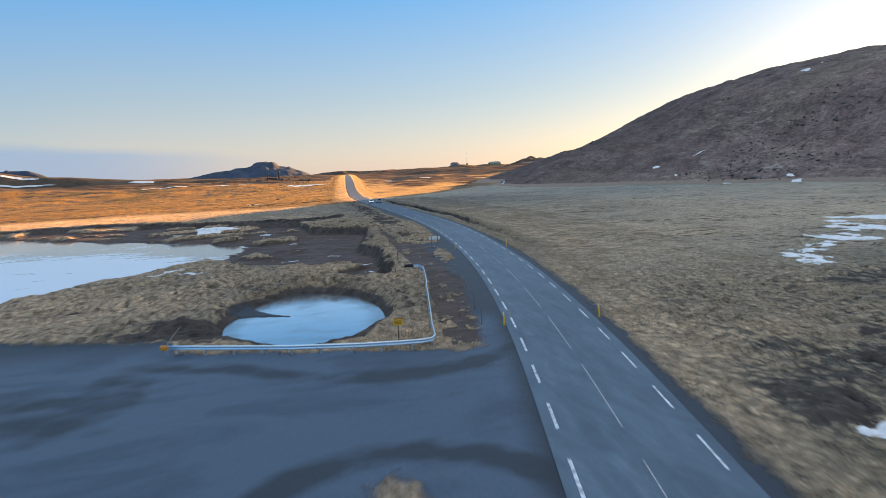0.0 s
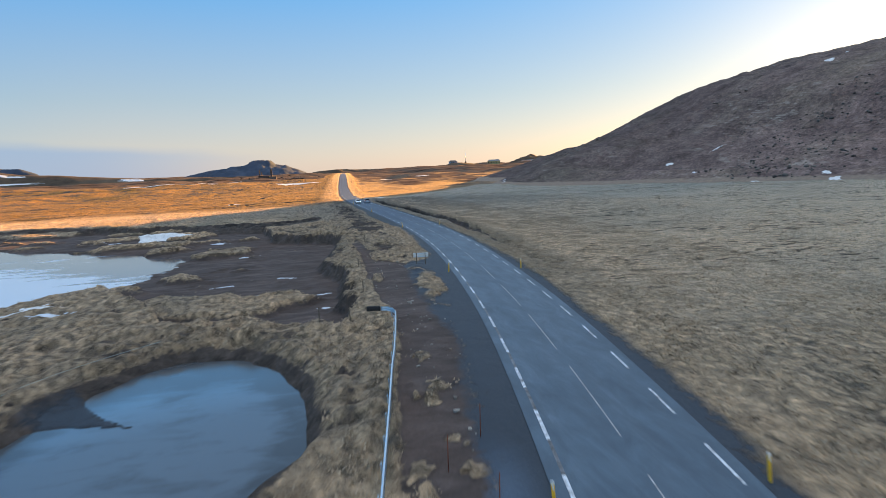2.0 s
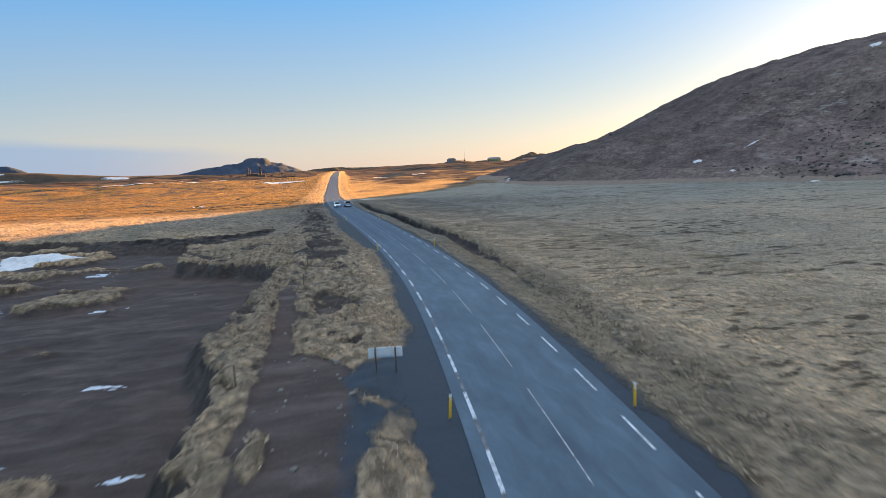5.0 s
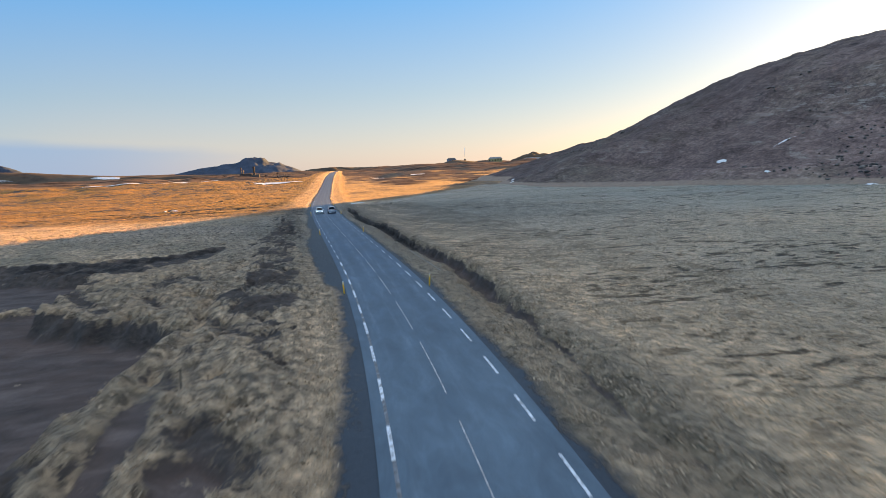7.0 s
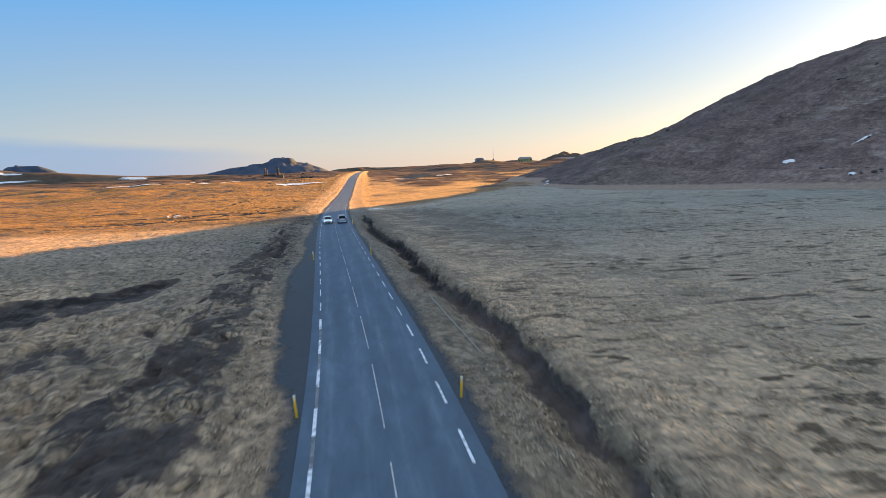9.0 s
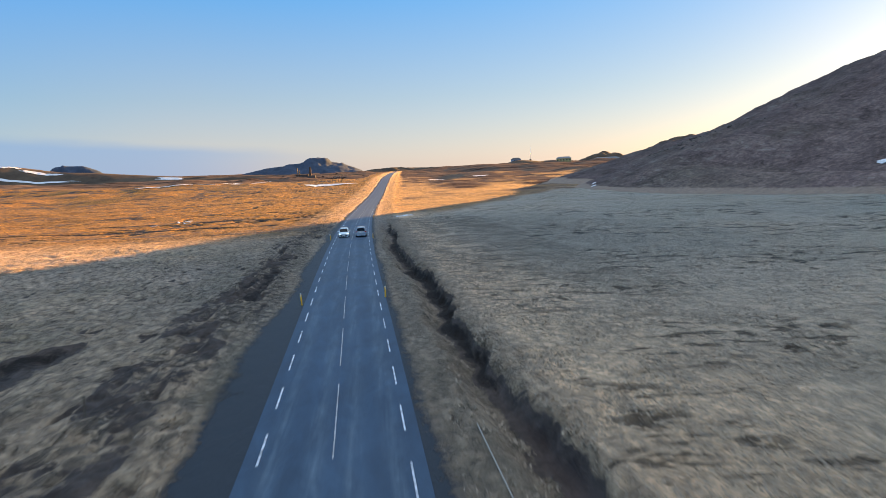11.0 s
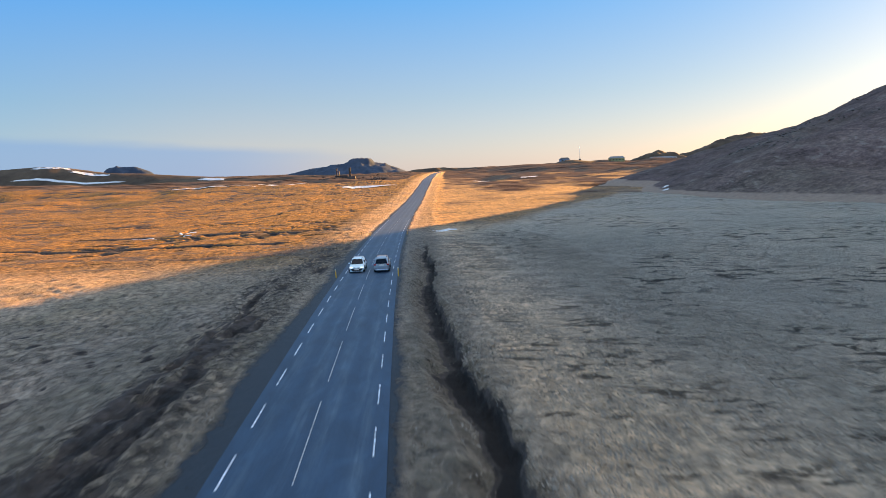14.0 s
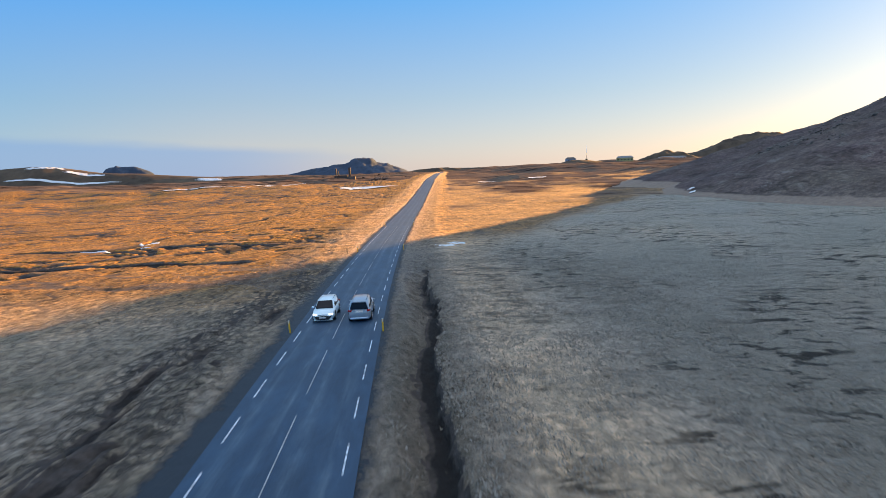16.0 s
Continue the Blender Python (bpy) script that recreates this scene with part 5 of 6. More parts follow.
# ---------------------------------------------------------------- posts and signs
def marker_post():
    thing = empty("marker_post")
    bm = bmesh.new()
    box(bm, (0, 0, 0.40), (0.115, 0.045, 1.0), 0, 0.015)
    part("stake", bm, YELLOW, thing)
    bm = bmesh.new()
    box(bm, (0, 0, 0.945), (0.118, 0.048, 0.09), 0, 0.012)
    part("cap", bm, WHITE, thing, "white cap")
    bm = bmesh.new()
    box(bm, (0, -0.026, 0.80), (0.05, 0.008, 0.16), 0, 0.002)
    part("reflector", bm, WHITE, thing, "white reflector strip")
    return tagged(thing, "yellow plastic roadside marker post with white top", "marker post", "marker posts along the road")


first = marker_post()
spots = [(12.4, 37.9), (19.6, 37.4), (18.6, 78.5), (25.9, 77.2), (21.0, 126.2), (28.1, 126.4), (19.6, 171.0), (26.4, 171.8), (18.05, 219.6), (25.05, 218.8),
         (17.6, 268), (24.9, 268), (18.6, 318), (25.7, 318)]
tilt = random.Random(4)
for k, (x, y) in enumerate(spots):
    z = land_z(x, y)
    m = pose(x, y, z, tilt.uniform(-3, 3), tilt.uniform(-4, 4), tilt.uniform(-12, 12))
    if k == 0:
        first.matrix_basis = m
    else:
        copy_thing(first, m)


def info_sign():
    thing = empty("information_sign", pose(16.8, 84.25, land_z(16.8, 84.25), 0, 0, -8))
    tagged(thing, "white information board on two dark posts in grit", "sign")
    for x in (-0.48, 0.48):
        bm = bmesh.new()
        box(bm, (x, -0.06, 0.55), (0.08, 0.07, 1.4), 0, 0.008)
        part("post", bm, WOOD, thing)
    bm = bmesh.new()
    box(bm, (0, 0, 1.0), (1.65, 0.04, 0.50), 0, 0.01)
    part("board", bm, WHITE, thing)
    for z in (0.82, 1.18):
        bm = bmesh.new()
        box(bm, (0, -0.024, z), (1.5, 0.012, 0.04), 0, 0.003)
        part("batten", bm, STEEL, thing)


info_sign()


def warning_sign():
    thing = empty("warning_sign", pose(4.55, 36.75, land_z(4.55, 36.75), 0, 0, -4))
    tagged(thing, "small yellow warning board on a thin dark post", "sign")
    bm = bmesh.new()
    rod(bm, (0, 0.03, -0.2), (0, 0.03, 1.55), 0.03)
    part("post", bm, WOOD, thing)
    bm = bmesh.new()
    box(bm, (0, 0, 1.35), (0.64, 0.025, 0.42), 0, 0.008)
    part("board", bm, plain("yellow_sign", (0.80, 0.42, 0.02), 0.45), thing)
    dark = plain("sign_print", (0.10, 0.05, 0.02), 0.6)
    for z, w in ((1.44, 0.46), (1.35, 0.50), (1.27, 0.40)):
        bm = bmesh.new()
        box(bm, (0, -0.015, z), (w, 0.004, 0.035))
        part("text_bar", bm, dark, thing, flat=True)
    bm = bmesh.new()
    box(bm, (0.03, 0.012, 1.58), (0.64, 0.02, 0.05), 0, 0.005)
    part("top_strip", bm, plain("rust_red", (0.30, 0.06, 0.02), 0.7), thing, "rusty red strip on top")


warning_sign()

RUST = plain("rusty_iron", (0.20, 0.06, 0.035), 0.85, 0.2, 0.4, 25)
for x, y in ((10.75, 38.2), (9.8, 41.0), (11.6, 43.2)):
    bm = bmesh.new()
    rod(bm, (0, 0, -0.3), (0.03, 0, 1.35), 0.022, 0.018, 8)
    ob = part("marker_stake", bm, RUST)
    ob.location = (x, y, land_z(x, y))
    tagged(ob, "thin rusty iron stake driven into bare earth", "stake", "stakes beside the road")

tilt = random.Random(9)
for x, y in [(7.7, 61.4), (5.6, 61.8), (9.4, 72), (9.9, 84), (12.5, 108), (12.8, 117.9), (13.2, 128), (13.0, 150), (13.2, 176), (13.6, 200), (14.2, 226),
             (14.4, 238.2), (14.9, 242), (16.2, 266)]:
    bm = bmesh.new()
    rod(bm, (0, 0, -0.3), (0, 0, 0.92 + 0.12 * tilt.random()), 0.042, 0.036, 9)
    bmesh.ops.bevel(bm, geom=[e for e in bm.edges if all(v.co.z > 0.8 for v in e.verts)], offset=0.012, segments=1, affect="EDGES")
    ob = part("fence_post", bm, WOOD, flat=True)
    ob.matrix_world = pose(x, y, land_z(x, y), tilt.uniform(-6, 6), tilt.uniform(-6, 6), 0)
    tagged(ob, "weathered wooden fence post leaning in dry grass", "fence post", "fence posts")


def cable(name, pts, r, material, label, category):
    cu = bpy.data.curves.new(name, "CURVE")
    cu.dimensions, cu.bevel_depth, cu.bevel_resolution = "3D", r, 2
    sp = cu.splines.new("NURBS")
    sp.points.add(len(pts) - 1)
    for p, (x, y) in zip(sp.points, pts):
        p.co = (x, y, land_z(x, y) + r + 0.09, 1)
    sp.use_endpoint_u, sp.order_u = True, 3
    cu.materials.append(material)
    return tagged(new(name, cu), label, category)


cable("rope", ROPE, 0.013, plain("pale_rope", (0.36, 0.42, 0.40), 0.8), "pale thin rope lying over dry grass", "rope")
cable("pipe", PIPE, 0.028, plain("pale_pipe", (0.34, 0.32, 0.28), 0.6), "thin pale pipe lying in the roadside ditch", "pipe")

# ---------------------------------------------------------------- cars
GLASS = plain("dark_car_glass", (0.006, 0.010, 0.018), 0.10, 0, 0.1)
GLASS.node_tree.nodes["Principled BSDF"].inputs["Specular IOR Level"].default_value = 0.2
TYRE = plain("tyre_rubber", (0.018, 0.018, 0.019), 0.85)
RIM = plain("alloy_rim", (0.42, 0.43, 0.45), 0.35, 0.8)
TRIM = plain("black_trim", (0.022, 0.022, 0.024), 0.6)
TAIL = plain("red_tail_lamp", (0.38, 0.012, 0.014), 0.2, 0, 0.2)
LAMP = plain("clear_lamp", (0.72, 0.76, 0.80), 0.1)
LAMP.node_tree.nodes["Principled BSDF"].inputs["Emission Color"].default_value = (0.9, 0.95, 1.0, 1)
LAMP.node_tree.nodes["Principled BSDF"].inputs["Emission Strength"].default_value = 0.35
PLATE = plain("number_plate", (0.75, 0.75, 0.73), 0.4)
CHROME = plain("chrome_strip", (0.7, 0.71, 0.73), 0.15, 0.9)


def car(name, label, paint, L, W, H, belt, nose, ws0, ws1, rf1, rb, place, bumper):
    """A car on its wheels, nose towards +y. ws0, ws1: foot and top of the windscreen; rf1: rear end of the roof; rb: foot of the rear window."""
    thing = empty(name, place)
    tagged(thing, label, "car")
    hw = W / 2
    # shell, lofted from rear to nose: (y, half width, bottom, top, fullness of the corner)
    st = [(-L / 2, hw * 0.80, 0.36, belt * 0.88), (-L / 2 + 0.07, hw * 0.92, 0.28, belt * 0.98), (-L / 2 + 0.35, hw * 0.985, 0.22, belt), (-L / 4, hw, 0.20, belt),
          (0.0, hw * 0.985, 0.20, belt * 0.985), (ws0 - 0.1, hw, 0.20, belt * 0.965), (ws0 + 0.35, hw, 0.21, (belt * 0.955 + nose) / 2 + 0.05), (L / 2 - 0.45, hw * 0.97, 0.21, nose + 0.04),
          (L / 2 - 0.12, hw * 0.86, 0.24, nose - 0.10), (L / 2, hw * 0.66, 0.32, nose - 0.24)]
    bm = bmesh.new()
    rings = []
    for y, w, b0, t in st:
        sec = [(w * 0.80, b0), (w * 0.97, b0 + 0.12), (w, b0 + 0.30), (w * 0.975, b0 + (t - b0) * 0.62), (w * 0.955, t - 0.10), (w * 0.86, t - 0.015), (w * 0.45, t + 0.018)]
        ring = [(x, y, z) for x, z in sec] + [(-x, y, z) for x, z in reversed(sec)]
        rings.append([bm.verts.new(p) for p in ring])
    n = len(rings[0])
    for a, b in zip(rings, rings[1:]):
        for k in range(n):
            bm.faces.new((a[k], b[k], b[(k + 1) % n], a[(k + 1) % n]))
    bm.faces.new(rings[0])
    bm.faces.new(rings[-1][::-1])
    bmesh.ops.recalc_face_normals(bm, faces=bm.faces)
    part("body", bm, paint, thing)
    # cabin
    wb, wr, ht = hw * 0.93, hw * 0.72, H
    base = belt - 0.06
    prof = [(rb, base, wb * 0.92), (rf1 - 0.10, ht - 0.12, wr * 0.97), (rf1 + 0.12, ht - 0.02, wr), ((rf1 + ws1) / 2, ht, wr), (ws1 - 0.15, ht - 0.03, wr * 0.99), (ws1 + 0.05, ht - 0.10, wr), (ws0, base - 0.02, wb * 0.93)]
    bm = bmesh.new()
    left, right, cent = [], [], []
    for y, z, w in prof:
        right.append(bm.verts.new((w, y, z)))
        left.append(bm.verts.new((-w, y, z)))
        cent.append((bm.verts.new((w * 0.55, y + (0.05 if y > 0 else -0.05), z + 0.035)), bm.verts.new((-w * 0.55, y + (0.05 if y > 0 else -0.05), z + 0.035))))
    for i in range(len(prof) - 1):
        bm.faces.new((right[i], right[i + 1], cent[i + 1][0], cent[i][0]))
        bm.faces.new((cent[i][0], cent[i + 1][0], cent[i + 1][1], cent[i][1]))
        bm.faces.new((cent[i][1], cent[i + 1][1], left[i + 1], left[i]))
    for side, sgn in ((right, 1), (left, -1)):
        ys = [p[0] for p in prof]
        foot = [bm.verts.new((sgn * wb, y, base)) for y in ys[1:-1]]
        chain = [side[0]] + foot + [side[-1]]
        for i in range(len(prof) - 1):
            vs = [chain[i], chain[i + 1], side[i + 1], side[i]]
            uniq = list(dict.fromkeys(vs))
            if len(uniq) > 2:
                bm.faces.new(uniq)
    bmesh.ops.recalc_face_normals(bm, faces=bm.faces)
    part("cabin", bm, paint, thing)

    def pane(nm, corners, lift, material=GLASS, label="", parent=None):
        """A slightly proud panel on a flat patch, its corners cut."""
        c = [Vector(p) for p in corners]
        nrm = (c[1] - c[0]).cross(c[3] - c[0]).normalized() * lift
        bm = bmesh.new()
        pts = []
        for i in range(4):
            p, a, b = c[i], c[i - 1], c[(i + 1) % 4]
            pts += [p.lerp(a, 0.07), p.lerp(a, 0.02).lerp(b, 0.02), p.lerp(b, 0.07)]
        f = [bm.verts.new(p + nrm) for p in pts]
        g = [bm.verts.new(p - nrm * 0.5) for p in pts]
        bm.faces.new(f)
        for i in range(len(f)):
            bm.faces.new((f[i], g[i], g[(i + 1) % len(f)], f[(i + 1) % len(f)]))
        bmesh.ops.recalc_face_normals(bm, faces=bm.faces)
        return part(nm, bm, material, parent or thing, label, flat=True)

    z0, z1 = base + 0.08, ht - 0.155
    def end_pane(nm, y0, zz0, w0, y1, zz1, w1, s):
        k0, k1 = 0.03, 0.97
        a = lambda k: (y0 + (y1 - y0) * k, zz0 + (zz1 - zz0) * k, (w0 + (w1 - w0) * k) * 0.90)
        (ya, za, wa), (yb, zb, wb2) = a(k0), a(k1)
        cs = [(wa * s, ya, za), (-wa * s, ya, za), (-wb2 * s, yb, zb), (wb2 * s, yb, zb)]
        return pane(nm, cs, 0.095)
    end_pane("rear_window", rb, base + 0.03, wb * 0.96, rf1 - 0.10, ht - 0.12, wr * 0.97, -1)
    end_pane("windscreen", ws0, base + 0.02, wb * 0.93, ws1 + 0.05, ht - 0.10, wr, 1)
    for s in (1, -1):
        def at(y, k):
            return (s * (wb + (wr - wb) * k) * 1.0, y, base + (ht - 0.10 - base) * k)
        y_f, y_r = ws0 - 0.45, rb + 0.30
        t_f, t_r = ws1 + 0.02, rf1 + 0.05
        cuts = [0.0, 0.36, 0.70, 1.0]
        for i in range(3):
            a, b = cuts[i] + 0.015, cuts[i + 1] - 0.015
            lo = lambda q: y_f + (y_r - y_f) * q
            hi = lambda q: t_f + (t_r - t_f) * q
            cs = [at(lo(a), 0.14), at(lo(b), 0.14), at(hi(b), 0.90), at(hi(a), 0.90)]
            pane("side_window", cs if s > 0 else cs[::-1], -0.012 if s > 0 else -0.012)
        bm = bmesh.new()
        box(bm, (s * (hw + 0.09), ws0 - 0.42, belt + 0.05), (0.20, 0.12, 0.15), 0, 0.035)
        part("mirror", bm, paint, thing)
        bm = bmesh.new()
        rod(bm, (s * wr * 0.90, rf1 + 0.25, ht + 0.045), (s * wr * 0.90, ws1 - 0.25, ht + 0.045), 0.018)
        part("roof_rail", bm, TRIM, thing)
        for y in (-0.25, 0.75):
            bm = bmesh.new()
            box(bm, (s * (hw * 0.985), y, belt - 0.16), (0.04, 0.20, 0.035), 0, 0.01)
            part("door_handle", bm, paint, thing)
        # lamps
        bm = bmesh.new()
        box(bm, (s * hw * 0.80, -L / 2 + 0.10, belt - 0.10), (hw * 0.34, 0.20, 0.15), s * 0.45, 0.03)
        part("tail_lamp", bm, TAIL, thing, "red tail lamp")
        bm = bmesh.new()
        box(bm, (s * hw * 0.70, L / 2 - 0.14, nose - 0.16), (hw * 0.42, 0.20, 0.11), -s * 0.55, 0.03)
        part("headlamp", bm, LAMP, thing, "clear headlamp")
        bm = bmesh.new()
        box(bm, (s * hw * 0.72, -L / 2 + 0.03, 0.50), (0.20, 0.06, 0.06), 0, 0.015)
        part("reflector", bm, TAIL, thing, "red bumper reflector")
        for y in (L / 2 - 0.92, -L / 2 + 0.95):
            bm = bmesh.new()
            rod(bm, (s * (hw - 0.24), y, 0.36), (s * (hw + 0.012), y, 0.36), 0.405, None, 28)
            part("wheel_arch", bm, TRIM, thing)
            bm = bmesh.new()
            rod(bm, (s * (hw - 0.22), y, 0.335), (s * (hw + 0.02), y, 0.335), 0.335, None, 28)
            bmesh.ops.bevel(bm, geom=[e for e in bm.edges if e.calc_length() < 0.2], offset=0.035, segments=2, affect="EDGES")
            wheel = part("wheel", bm, TYRE, thing, "black tyre")
            bm = bmesh.new()
            rod(bm, (s * (hw + 0.005), y, 0.335), (s * (hw + 0.032), y, 0.335), 0.225, 0.20, 24)
            rim = part("rim", bm, RIM, wheel, "grey alloy rim")
            for k in range(5):
                a = k * math.tau / 5
                bm = bmesh.new()
                rod(bm, (s * (hw + 0.034), y, 0.335), (s * (hw + 0.034), y + 0.2 * math.cos(a), 0.335 + 0.2 * math.sin(a)), 0.022, 0.03, 6)
                part("spoke", bm, RIM, wheel)
    for y, zz, col in ((-L / 2 + 0.02, 0.36, bumper), (L / 2 - 0.16, 0.33, paint)):
        bm = bmesh.new()
        box(bm, (0, y, zz), (W * 0.80, 0.16, 0.16), 0, 0.05)
        part("bumper", bm, col, thing)
    bm = bmesh.new()
    box(bm, (0, -L / 2 - 0.005, belt - 0.18), (0.56, 0.05, 0.13), 0, 0.01)
    part("number_plate", bm, PLATE, thing, "white plate with plain bar")
    bm = bmesh.new()
    box(bm, (0, L / 2 + 0.075, 0.44), (0.52, 0.05, 0.12), 0, 0.01)
    part("number_plate", bm, PLATE, thing, "white plate with plain bar")
    bm = bmesh.new()
    box(bm, (0, -L / 2 + 0.015, belt - 0.08), (W * 0.56, 0.06, 0.06), 0, 0.012)
    part("tailgate_strip", bm, CHROME, thing, "bright strip")
    bm = bmesh.new()
    gz, lip = 0.40, 0.15
    mouth = [(-0.40, lip), (0.40, lip), (0.33, -0.02), (0.24, -lip), (-0.24, -lip), (-0.33, -0.02)]
    front = [bm.verts.new((x * W, L / 2 + 0.07 - 0.10 * abs(x), gz + z)) for x, z in mouth]
    rear = [bm.verts.new((x * W, L / 2 - 0.35, gz + z)) for x, z in mouth]
    bm.faces.new(front)
    for i in range(6):
        bm.faces.new((front[i], front[(i + 1) % 6], rear[(i + 1) % 6], rear[i]))
    bmesh.ops.recalc_face_normals(bm, faces=bm.faces)
    part("grille", bm, TRIM, thing, "dark lower grille", flat=True)
    bm = bmesh.new()
    box(bm, (0, L / 2 - 0.14, 0.22), (W * 0.84, 0.24, 0.09), 0, 0.03)
    part("chin", bm, paint, thing)
    bm = bmesh.new()
    box(bm, (0, L / 2 - 0.05, nose - 0.20), (W * 0.42, 0.10, 0.05), 0, 0.015)
    part("grille", bm, TRIM, thing, "dark upper grille")
    bm = bmesh.new()
    box(bm, (0, rf1 - 0.10, ht - 0.035), (wr * 1.75, 0.28, 0.04), 0, 0.015)
    part("spoiler", bm, paint, thing)
    bm = bmesh.new()
    rod(bm, (0.02, rb - 0.06, base + 0.16), (0.36, (rb + rf1) / 2 - 0.10, base + 0.34), 0.012, 0.008, 6)
    part("wiper", bm, TRIM, thing)
    return thing


def on_road(u, y, back=False):
    dx = float(road_x(y + 2) - road_x(y - 2)) / 4
    rz = -math.degrees(math.atan(dx)) + (180 if back else 0)
    return pose(float(road_x(y)) + u, y, float(road_z(y)) + 0.005, 0, 0, rz)


SILVER = plain("silver_paint", (0.36, 0.43, 0.51), 0.3, 0.4, 0.06, 3, 0.6)
PEARL = plain("white_paint", (0.78, 0.92, 1.0), 0.3, 0, 0.03, 3, 0.5)
car("suv", "silver estate-style SUV with dark rear window on the asphalt lane", SILVER, 4.66, 1.80, 1.68, 1.06, 1.02, 1.15, 0.45, -1.95, -2.22, on_road(SUV[0], SUV[1]), STEEL)
car("hatchback", "white compact hatchback with dark windscreen on the oncoming lane", PEARL, 4.35, 1.79, 1.45, 0.93, 0.82, 1.10, 0.25, -1.55, -2.08, on_road(HATCH[0], HATCH[1], True), TRIM)

# ---------------------------------------------------------------- farm and far things
def house(name, x, y, w, d, h, roof_h, turn, wall, roof, label, windows):
    z = float(base_z(np.array([x]), np.array([y]))[0])
    z = max(z, farm_z(x, y)) - 0.2
    thing = empty(name, pose(x, y, z, 0, 0, turn))
    tagged(thing, label, "house")
    bm = bmesh.new()
    box(bm, (0, 0, h / 2 - 0.5), (w, d, h + 1.0), 0, 0.05)
    body = part("wall", bm, wall, thing, flat=True)
    bm = bmesh.new()
    a = [bm.verts.new(p) for p in ((-w / 2 - 0.4, -d / 2 - 0.4, h), (w / 2 + 0.4, -d / 2 - 0.4, h), (w / 2 + 0.4, d / 2 + 0.4, h), (-w / 2 - 0.4, d / 2 + 0.4, h))]
    r = [bm.verts.new(p) for p in ((-w / 2 + w * 0.12, 0, h + roof_h), (w / 2 - w * 0.12, 0, h + roof_h))]
    for f in ((a[0], a[1], r[1], r[0]), (a[1], a[2], r[1]), (a[2], a[3], r[0], r[1]), (a[3], a[0], r[0]), (a[3], a[2], a[1], a[0])):
        bm.faces.new(f)
    part("roof", bm, roof, thing, flat=True)
    for k in range(windows):
        bm = bmesh.new()
        box(bm, (-w / 2 + w * (k + 0.5) / windows, -d / 2 - 0.01, h * 0.58), (w / windows * 0.42, 0.08, h * 0.32))
        part("window", bm, GLASS, thing, flat=True)
    return thing


def farm_z(x, y):
    return float(max(KNOLL(np.array([x]), np.array([y]))[0], base_z(np.array([x]), np.array([y]))[0]))


YELLOW_WALL, WHITE_WALL, BLUE_WALL = plain("yellow_render", (0.50, 0.43, 0.20), 0.85), plain("white_render", (0.7, 0.72, 0.74), 0.8), plain("blue_grey_wall", (0.25, 0.33, 0.45), 0.8)
ROOF = plain("grey_sheet_roof", (0.22, 0.22, 0.23), 0.8)
house("farmhouse", 281, 884, 20, 11, 5.0, 2.4, -18, YELLOW_WALL, ROOF, "yellow two-storey farmhouse with a grey roof", 5)
house("long_shed", 374, 960, 36, 10, 3.6, 1.2, -20, WHITE_WALL, ROOF, "long low white farm shed", 8)
house("cottage", 243, 1000, 13, 8, 4.2, 2.4, 10, BLUE_WALL, plain("dark_roof", (0.10, 0.09, 0.09), 0.7), "small blue-grey cottage with a dark roof on the knoll", 3)


def mast(x, y, h):
    z = farm_z(x, y)
    thing = empty("radio_mast", pose(x, y, z))
    tagged(thing, "thin steel radio mast on the knoll", "mast")
    bm = bmesh.new()
    rod(bm, (0, 0, -1), (0, 0, h), 0.30, 0.14, 8)
    part("pole", bm, STEEL, thing)
    bm = bmesh.new()
    box(bm, (0, 0, 1.0), (2.4, 2.4, 2.4), 0, 0.1)
    part("hut", bm, TRIM, thing, "dark equipment hut", flat=True)
    bm = bmesh.new()
    rod(bm, (-0.9, 0, h * 0.9), (0.9, 0, h * 0.9), 0.08)
    part("crossbar", bm, STEEL, thing)


mast(262, 985, 21)


def tower(x, y):
    z = float(base_z(np.array([x]), np.array([y]))[0])
    thing = empty("lookout_frame", pose(x, y, z))
    tagged(thing, "pair of tall dark pillars with a low shed between", "tower")
    for dx, w, h in ((-8.0, 0.9, 12), (-5.5, 0.7, 9), (6.5, 2.3, 12.5)):
        bm = bmesh.new()
        box(bm, (dx, 0, h / 2 - 1), (w, 2.4, h + 2), 0, 0.15)
        part("pillar", bm, plain("dull_steel", (0.085, 0.065, 0.055), 0.9), thing, flat=True)
    bm = bmesh.new()
    box(bm, (8.0, -2.0, 1.2), (9, 4, 3.4), 0, 0.1)
    part("shed", bm, plain("brown_shed_wall", (0.13, 0.105, 0.09), 0.9), thing, "low brown shed", flat=True)
    bm = bmesh.new()
    box(bm, (-3, 1.0, 2.0), (14, 3, 4.6), 0, 0.1)
    part("wall", bm, plain("dark_wall", (0.09, 0.07, 0.06), 0.9), thing, flat=True)


tower(-56, 793)


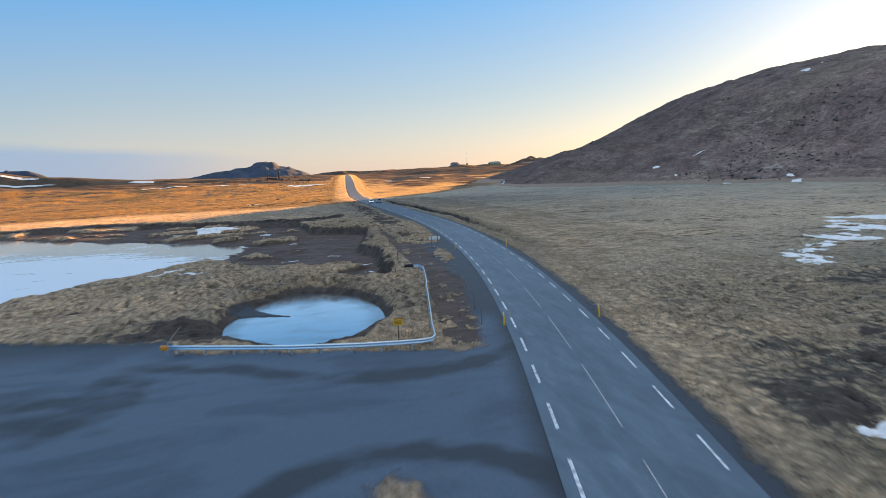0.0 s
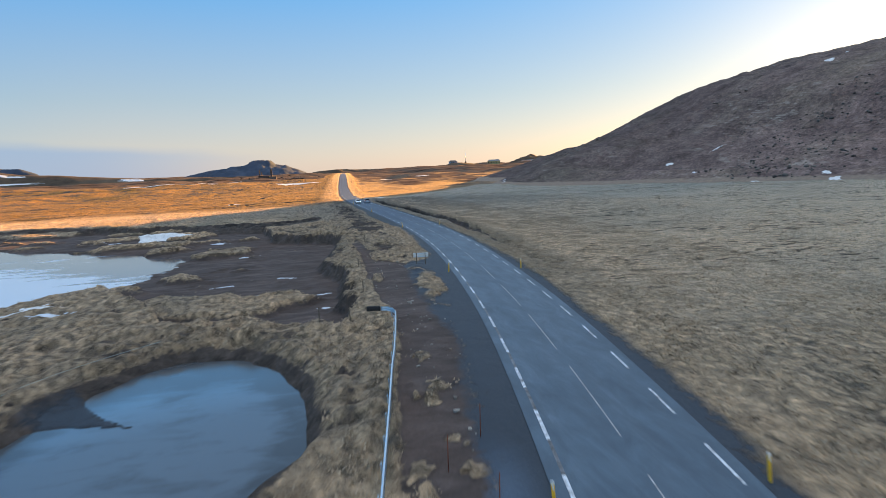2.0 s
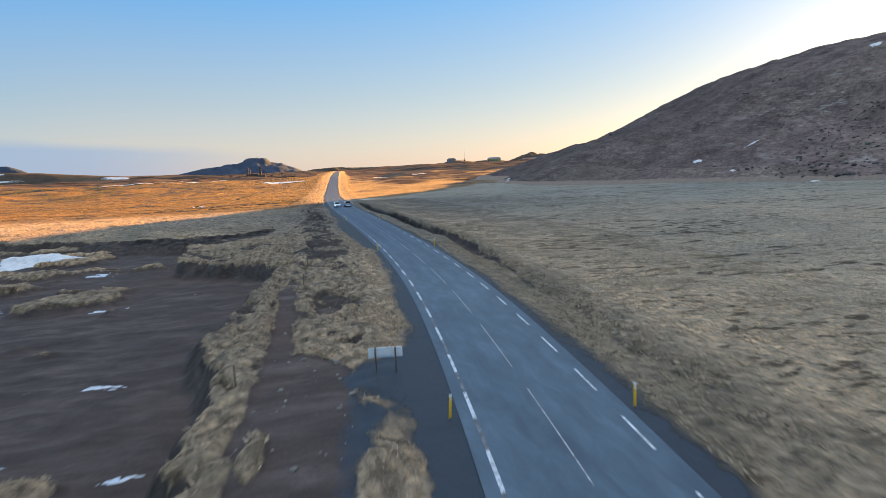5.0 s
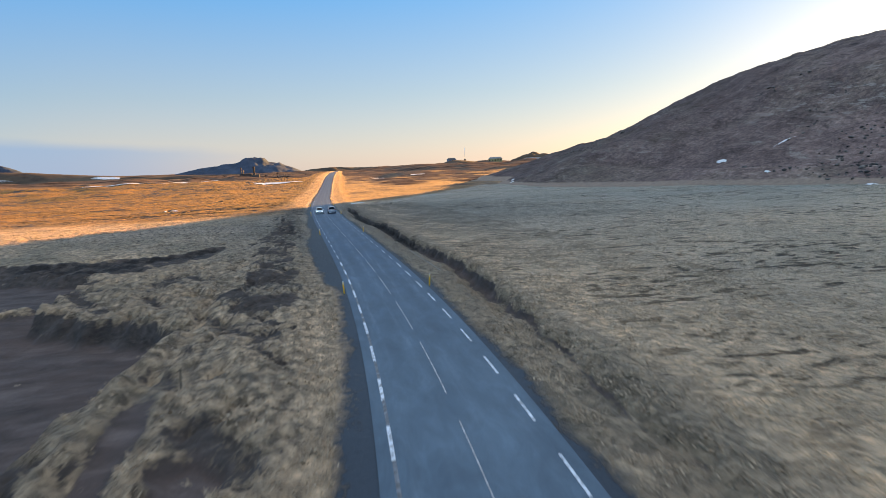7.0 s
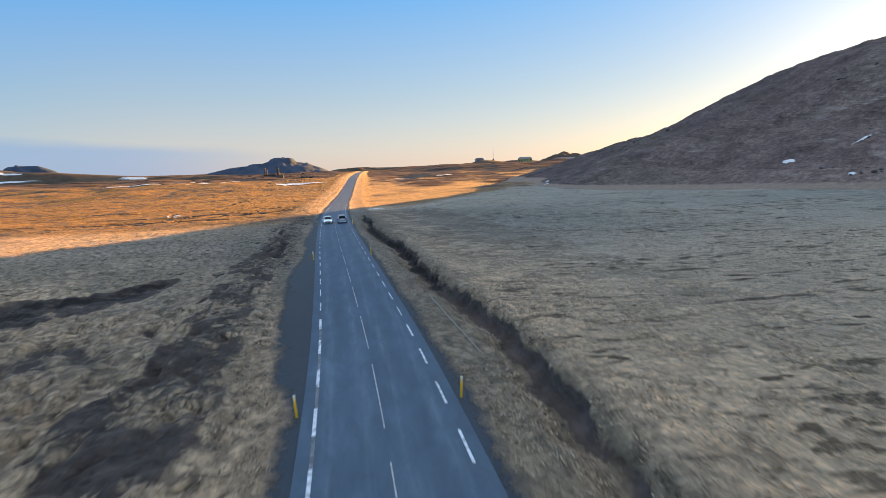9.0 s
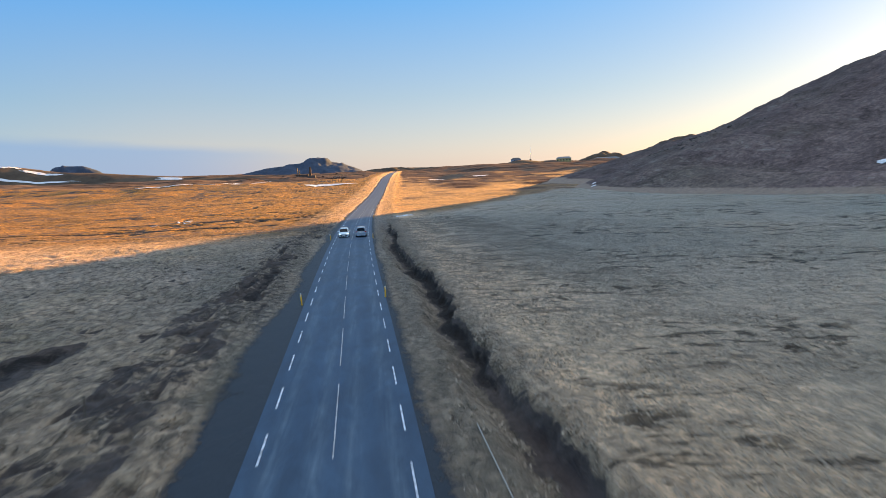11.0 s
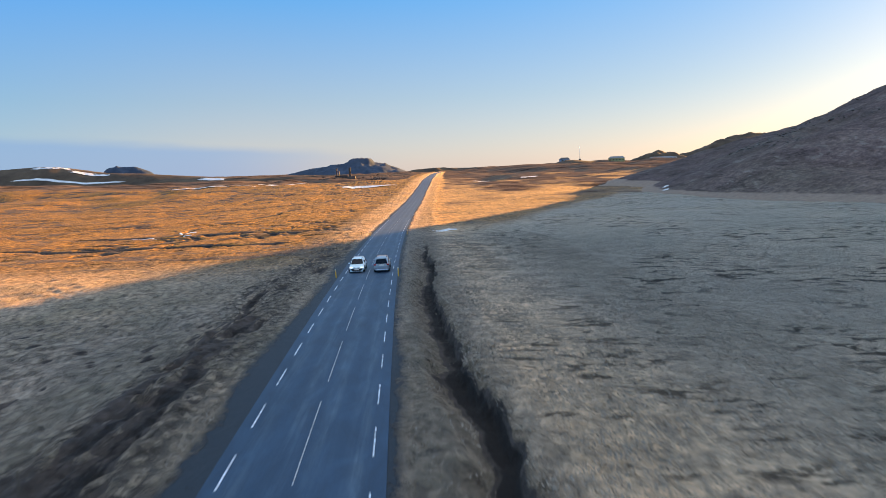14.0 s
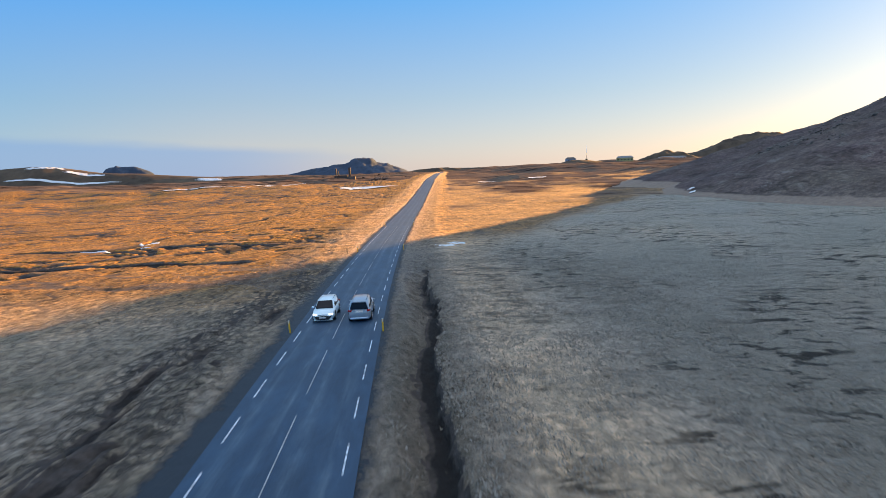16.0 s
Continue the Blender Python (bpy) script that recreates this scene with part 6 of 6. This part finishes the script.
def draped(top, cx, cy, rx, ry, seed):
    xs, ys = np.linspace(cx - 1.5 * rx, cx + 1.5 * rx, 60), np.linspace(cy - 1.5 * ry, cy + 1.5 * ry, 40)
    X, Y = np.meshgrid(xs, ys)
    a, b = (X - cx) / rx, (Y - cy) / ry
    d = 1 - np.hypot(a, b) + 1.0 * fbm(a * 1.7, b * 1.7, 4, seed)
    f = grid_faces(60, 40)
    f = f[(d.ravel()[f] > 0).all(1)]
    Z = np.maximum(top(X, Y), land(X.ravel(), Y.ravel())[0].reshape(X.shape)) + 0.5
    used, inv = np.unique(f, return_inverse=True)
    ob = np_mesh("snow_field", np.stack([X.ravel(), Y.ravel(), Z.ravel()], -1)[used], inv.reshape(f.shape), SNOW)
    tagged(ob, "long white snow field lying on the far heath", "snow", "far snow fields")


for q in FAR_SNOW:
    draped(*q)

# ---------------------------------------------------------------- stones
def stones(name, places, material, label, seed):
    """Many small rough stones in one mesh."""
    rng = np.random.default_rng(seed)
    bm = bmesh.new()
    bmesh.ops.create_icosphere(bm, subdivisions=1, radius=1)
    bv = np.array([v.co for v in bm.verts])
    bf = np.array([[v.index for v in f.verts] for f in bm.faces])
    bm.free()
    n = len(places)
    j = bv[None] * (1 + rng.uniform(-0.28, 0.28, (n, len(bv), 1))) * (rng.uniform(0.6, 1.3, (n, 1, 3)) * [1, 1, 0.7])
    v = j * places[:, None, 3:4] + places[:, None, :3]
    f = bf[None] + (np.arange(n) * len(bv))[:, None, None]
    ob = np_mesh(name, v.reshape(-1, 3), f.reshape(-1, 3), material, shade=False)
    return tagged(ob, label, "stones", kind="stuff")


def rock_material(name, lo, hi):
    m, nt, b = nodes_of(name)
    g = nt.nodes.new("ShaderNodeNewGeometry")
    link(nt, mix(nt, 0.5, ramp(nt, g.outputs["Random Per Island"], [(0.0, lo), (1.0, hi)]), ramp(nt, noise_tex(nt, 2.0, 5, 0.7), [(0.3, (0.5, 0.5, 0.5)), (0.7, (1.4, 1.4, 1.4))]), "MULTIPLY"), b.inputs["Base Color"])
    b.inputs["Roughness"].default_value = 0.92
    return m


rng = np.random.default_rng(12)
px, py = rng.uniform(170, 400, 16000), rng.uniform(120, 470, 16000)
pz = hill_z(px, py)
crag = fbm(px / 40, py / 40, 3, 91) + rng.uniform(-0.12, 0.12, 16000)
keep = (pz > base_z(px, py) + 1) & (crag > 0.06 + 0.25 * smooth(250, 330, py) + 0.2 * smooth(40, 70, pz))
size = rng.gamma(2.0, 0.16, keep.sum()).clip(0.15, 0.9)
stones("hill_rocks", np.stack([px[keep], py[keep], pz[keep] + 0.2 * size, size], -1), rock_material("lava_rock", (0.05, 0.045, 0.042), (0.17, 0.155, 0.14)), "dark lava rocks scattered over the hillside", 13)

px, py = rng.uniform(10.5, 16.5, 240), rng.uniform(36, 96, 240)
z, so, *_ = land(px, py)
keep = so > 0.6
size = rng.gamma(2.0, 0.035, keep.sum()).clip(0.03, 0.2)
stones("pebbles", np.stack([px[keep], py[keep], z[keep] + 0.2 * size, size], -1), rock_material("grey_stone", (0.12, 0.11, 0.10), (0.38, 0.36, 0.33)), "loose grey stones on the bare earth strip", 15)

# ---------------------------------------------------------------- dry grass
def grass(n, lo, hi, y0, y1, seed, height, blades, name):
    rng = np.random.default_rng(seed)
    y = rng.uniform(y0, y1, n)
    u = rng.uniform(lo, hi, n)
    x = road_x(y) + u
    z, so, gr, mo, _, _, kn = land(x, y)
    dens = (1 - 0.92 * smooth(0.3, 0.6, so + 0.5 * fbm(x / 1.5, y / 1.5, 2, 7))) * (1 - smooth(0.3, 0.5, gr)) * (0.45 + 1.1 * vnoise(x / 1.1, y / 1.1, 77))
    dens = np.where(np.abs(u) < 3.6, 0, dens) * (1 - 0.97 * smooth(0.25, 0.5, so))
    dens = dens * np.where((u < -5.5) & (y > 40), 0.45 * (1 - 0.85 * smooth(0.2, 0.7, mo)), 1.0)
    dens = dens * np.where((u < -4.2) & (y > 150), 0.2, 1.0) * np.where((u > 0) & (u < 6.8) & (y > 130), 0.12, 1.0)
    dens = np.where((pond_r(x, y) < 1.2) | (z < -2.75), dens * 0.03, dens)
    dens = dens * smooth(80, 40, np.abs(u) + 0.9 * np.maximum(y - 215, 0))
    k = rng.random(n) < dens * (1 - 0.8 * smooth(0.2, 0.8, kn))
    x, y, z = x[k], y[k], z[k]
    m = len(x)
    b = blades
    ang = rng.uniform(0, math.tau, (m, b)) + (fbm(x / 6, y / 6, 2, 19) * 2.5)[:, None]
    hgt = height * rng.uniform(0.6, 1.6, (m, b)) * (0.6 + 0.8 * vnoise(x / 2, y / 2, 23))[:, None]
    lean = rng.uniform(0.5, 1.6, (m, b)) * hgt
    wid = rng.uniform(0.025, 0.06, (m, b))
    ox, oy = x[:, None] + rng.normal(0, 0.10, (m, b)), y[:, None] + rng.normal(0, 0.10, (m, b))
    dx, dy = np.cos(ang), np.sin(ang)
    zz = np.repeat(z[:, None], b, 1) - 0.04
    v = np.stack([np.stack([ox - dy * wid, oy + dx * wid, zz], -1), np.stack([ox + dy * wid, oy - dx * wid, zz], -1),
                  np.stack([ox + dx * lean, oy + dy * lean, zz + hgt], -1)], 2).reshape(-1, 3)
    f = np.arange(len(v)).reshape(-1, 3)
    ob = np_mesh(name, v, f, BLADES, shade=False)
    tagged(ob, "matted dry straw-coloured grass tufts", "grass", kind="stuff")


grass(165000, 4.0, 28, 12, 262, 201, 0.085, 4, "dry_grass")
grass(150000, -26, -4.0, 34, 262, 202, 0.10, 4, "dry_grass")
grass(100000, 28, 78, 20, 270, 203, 0.10, 3, "dry_grass")
grass(50000, -50, -26, 50, 262, 204, 0.11, 3, "dry_grass")
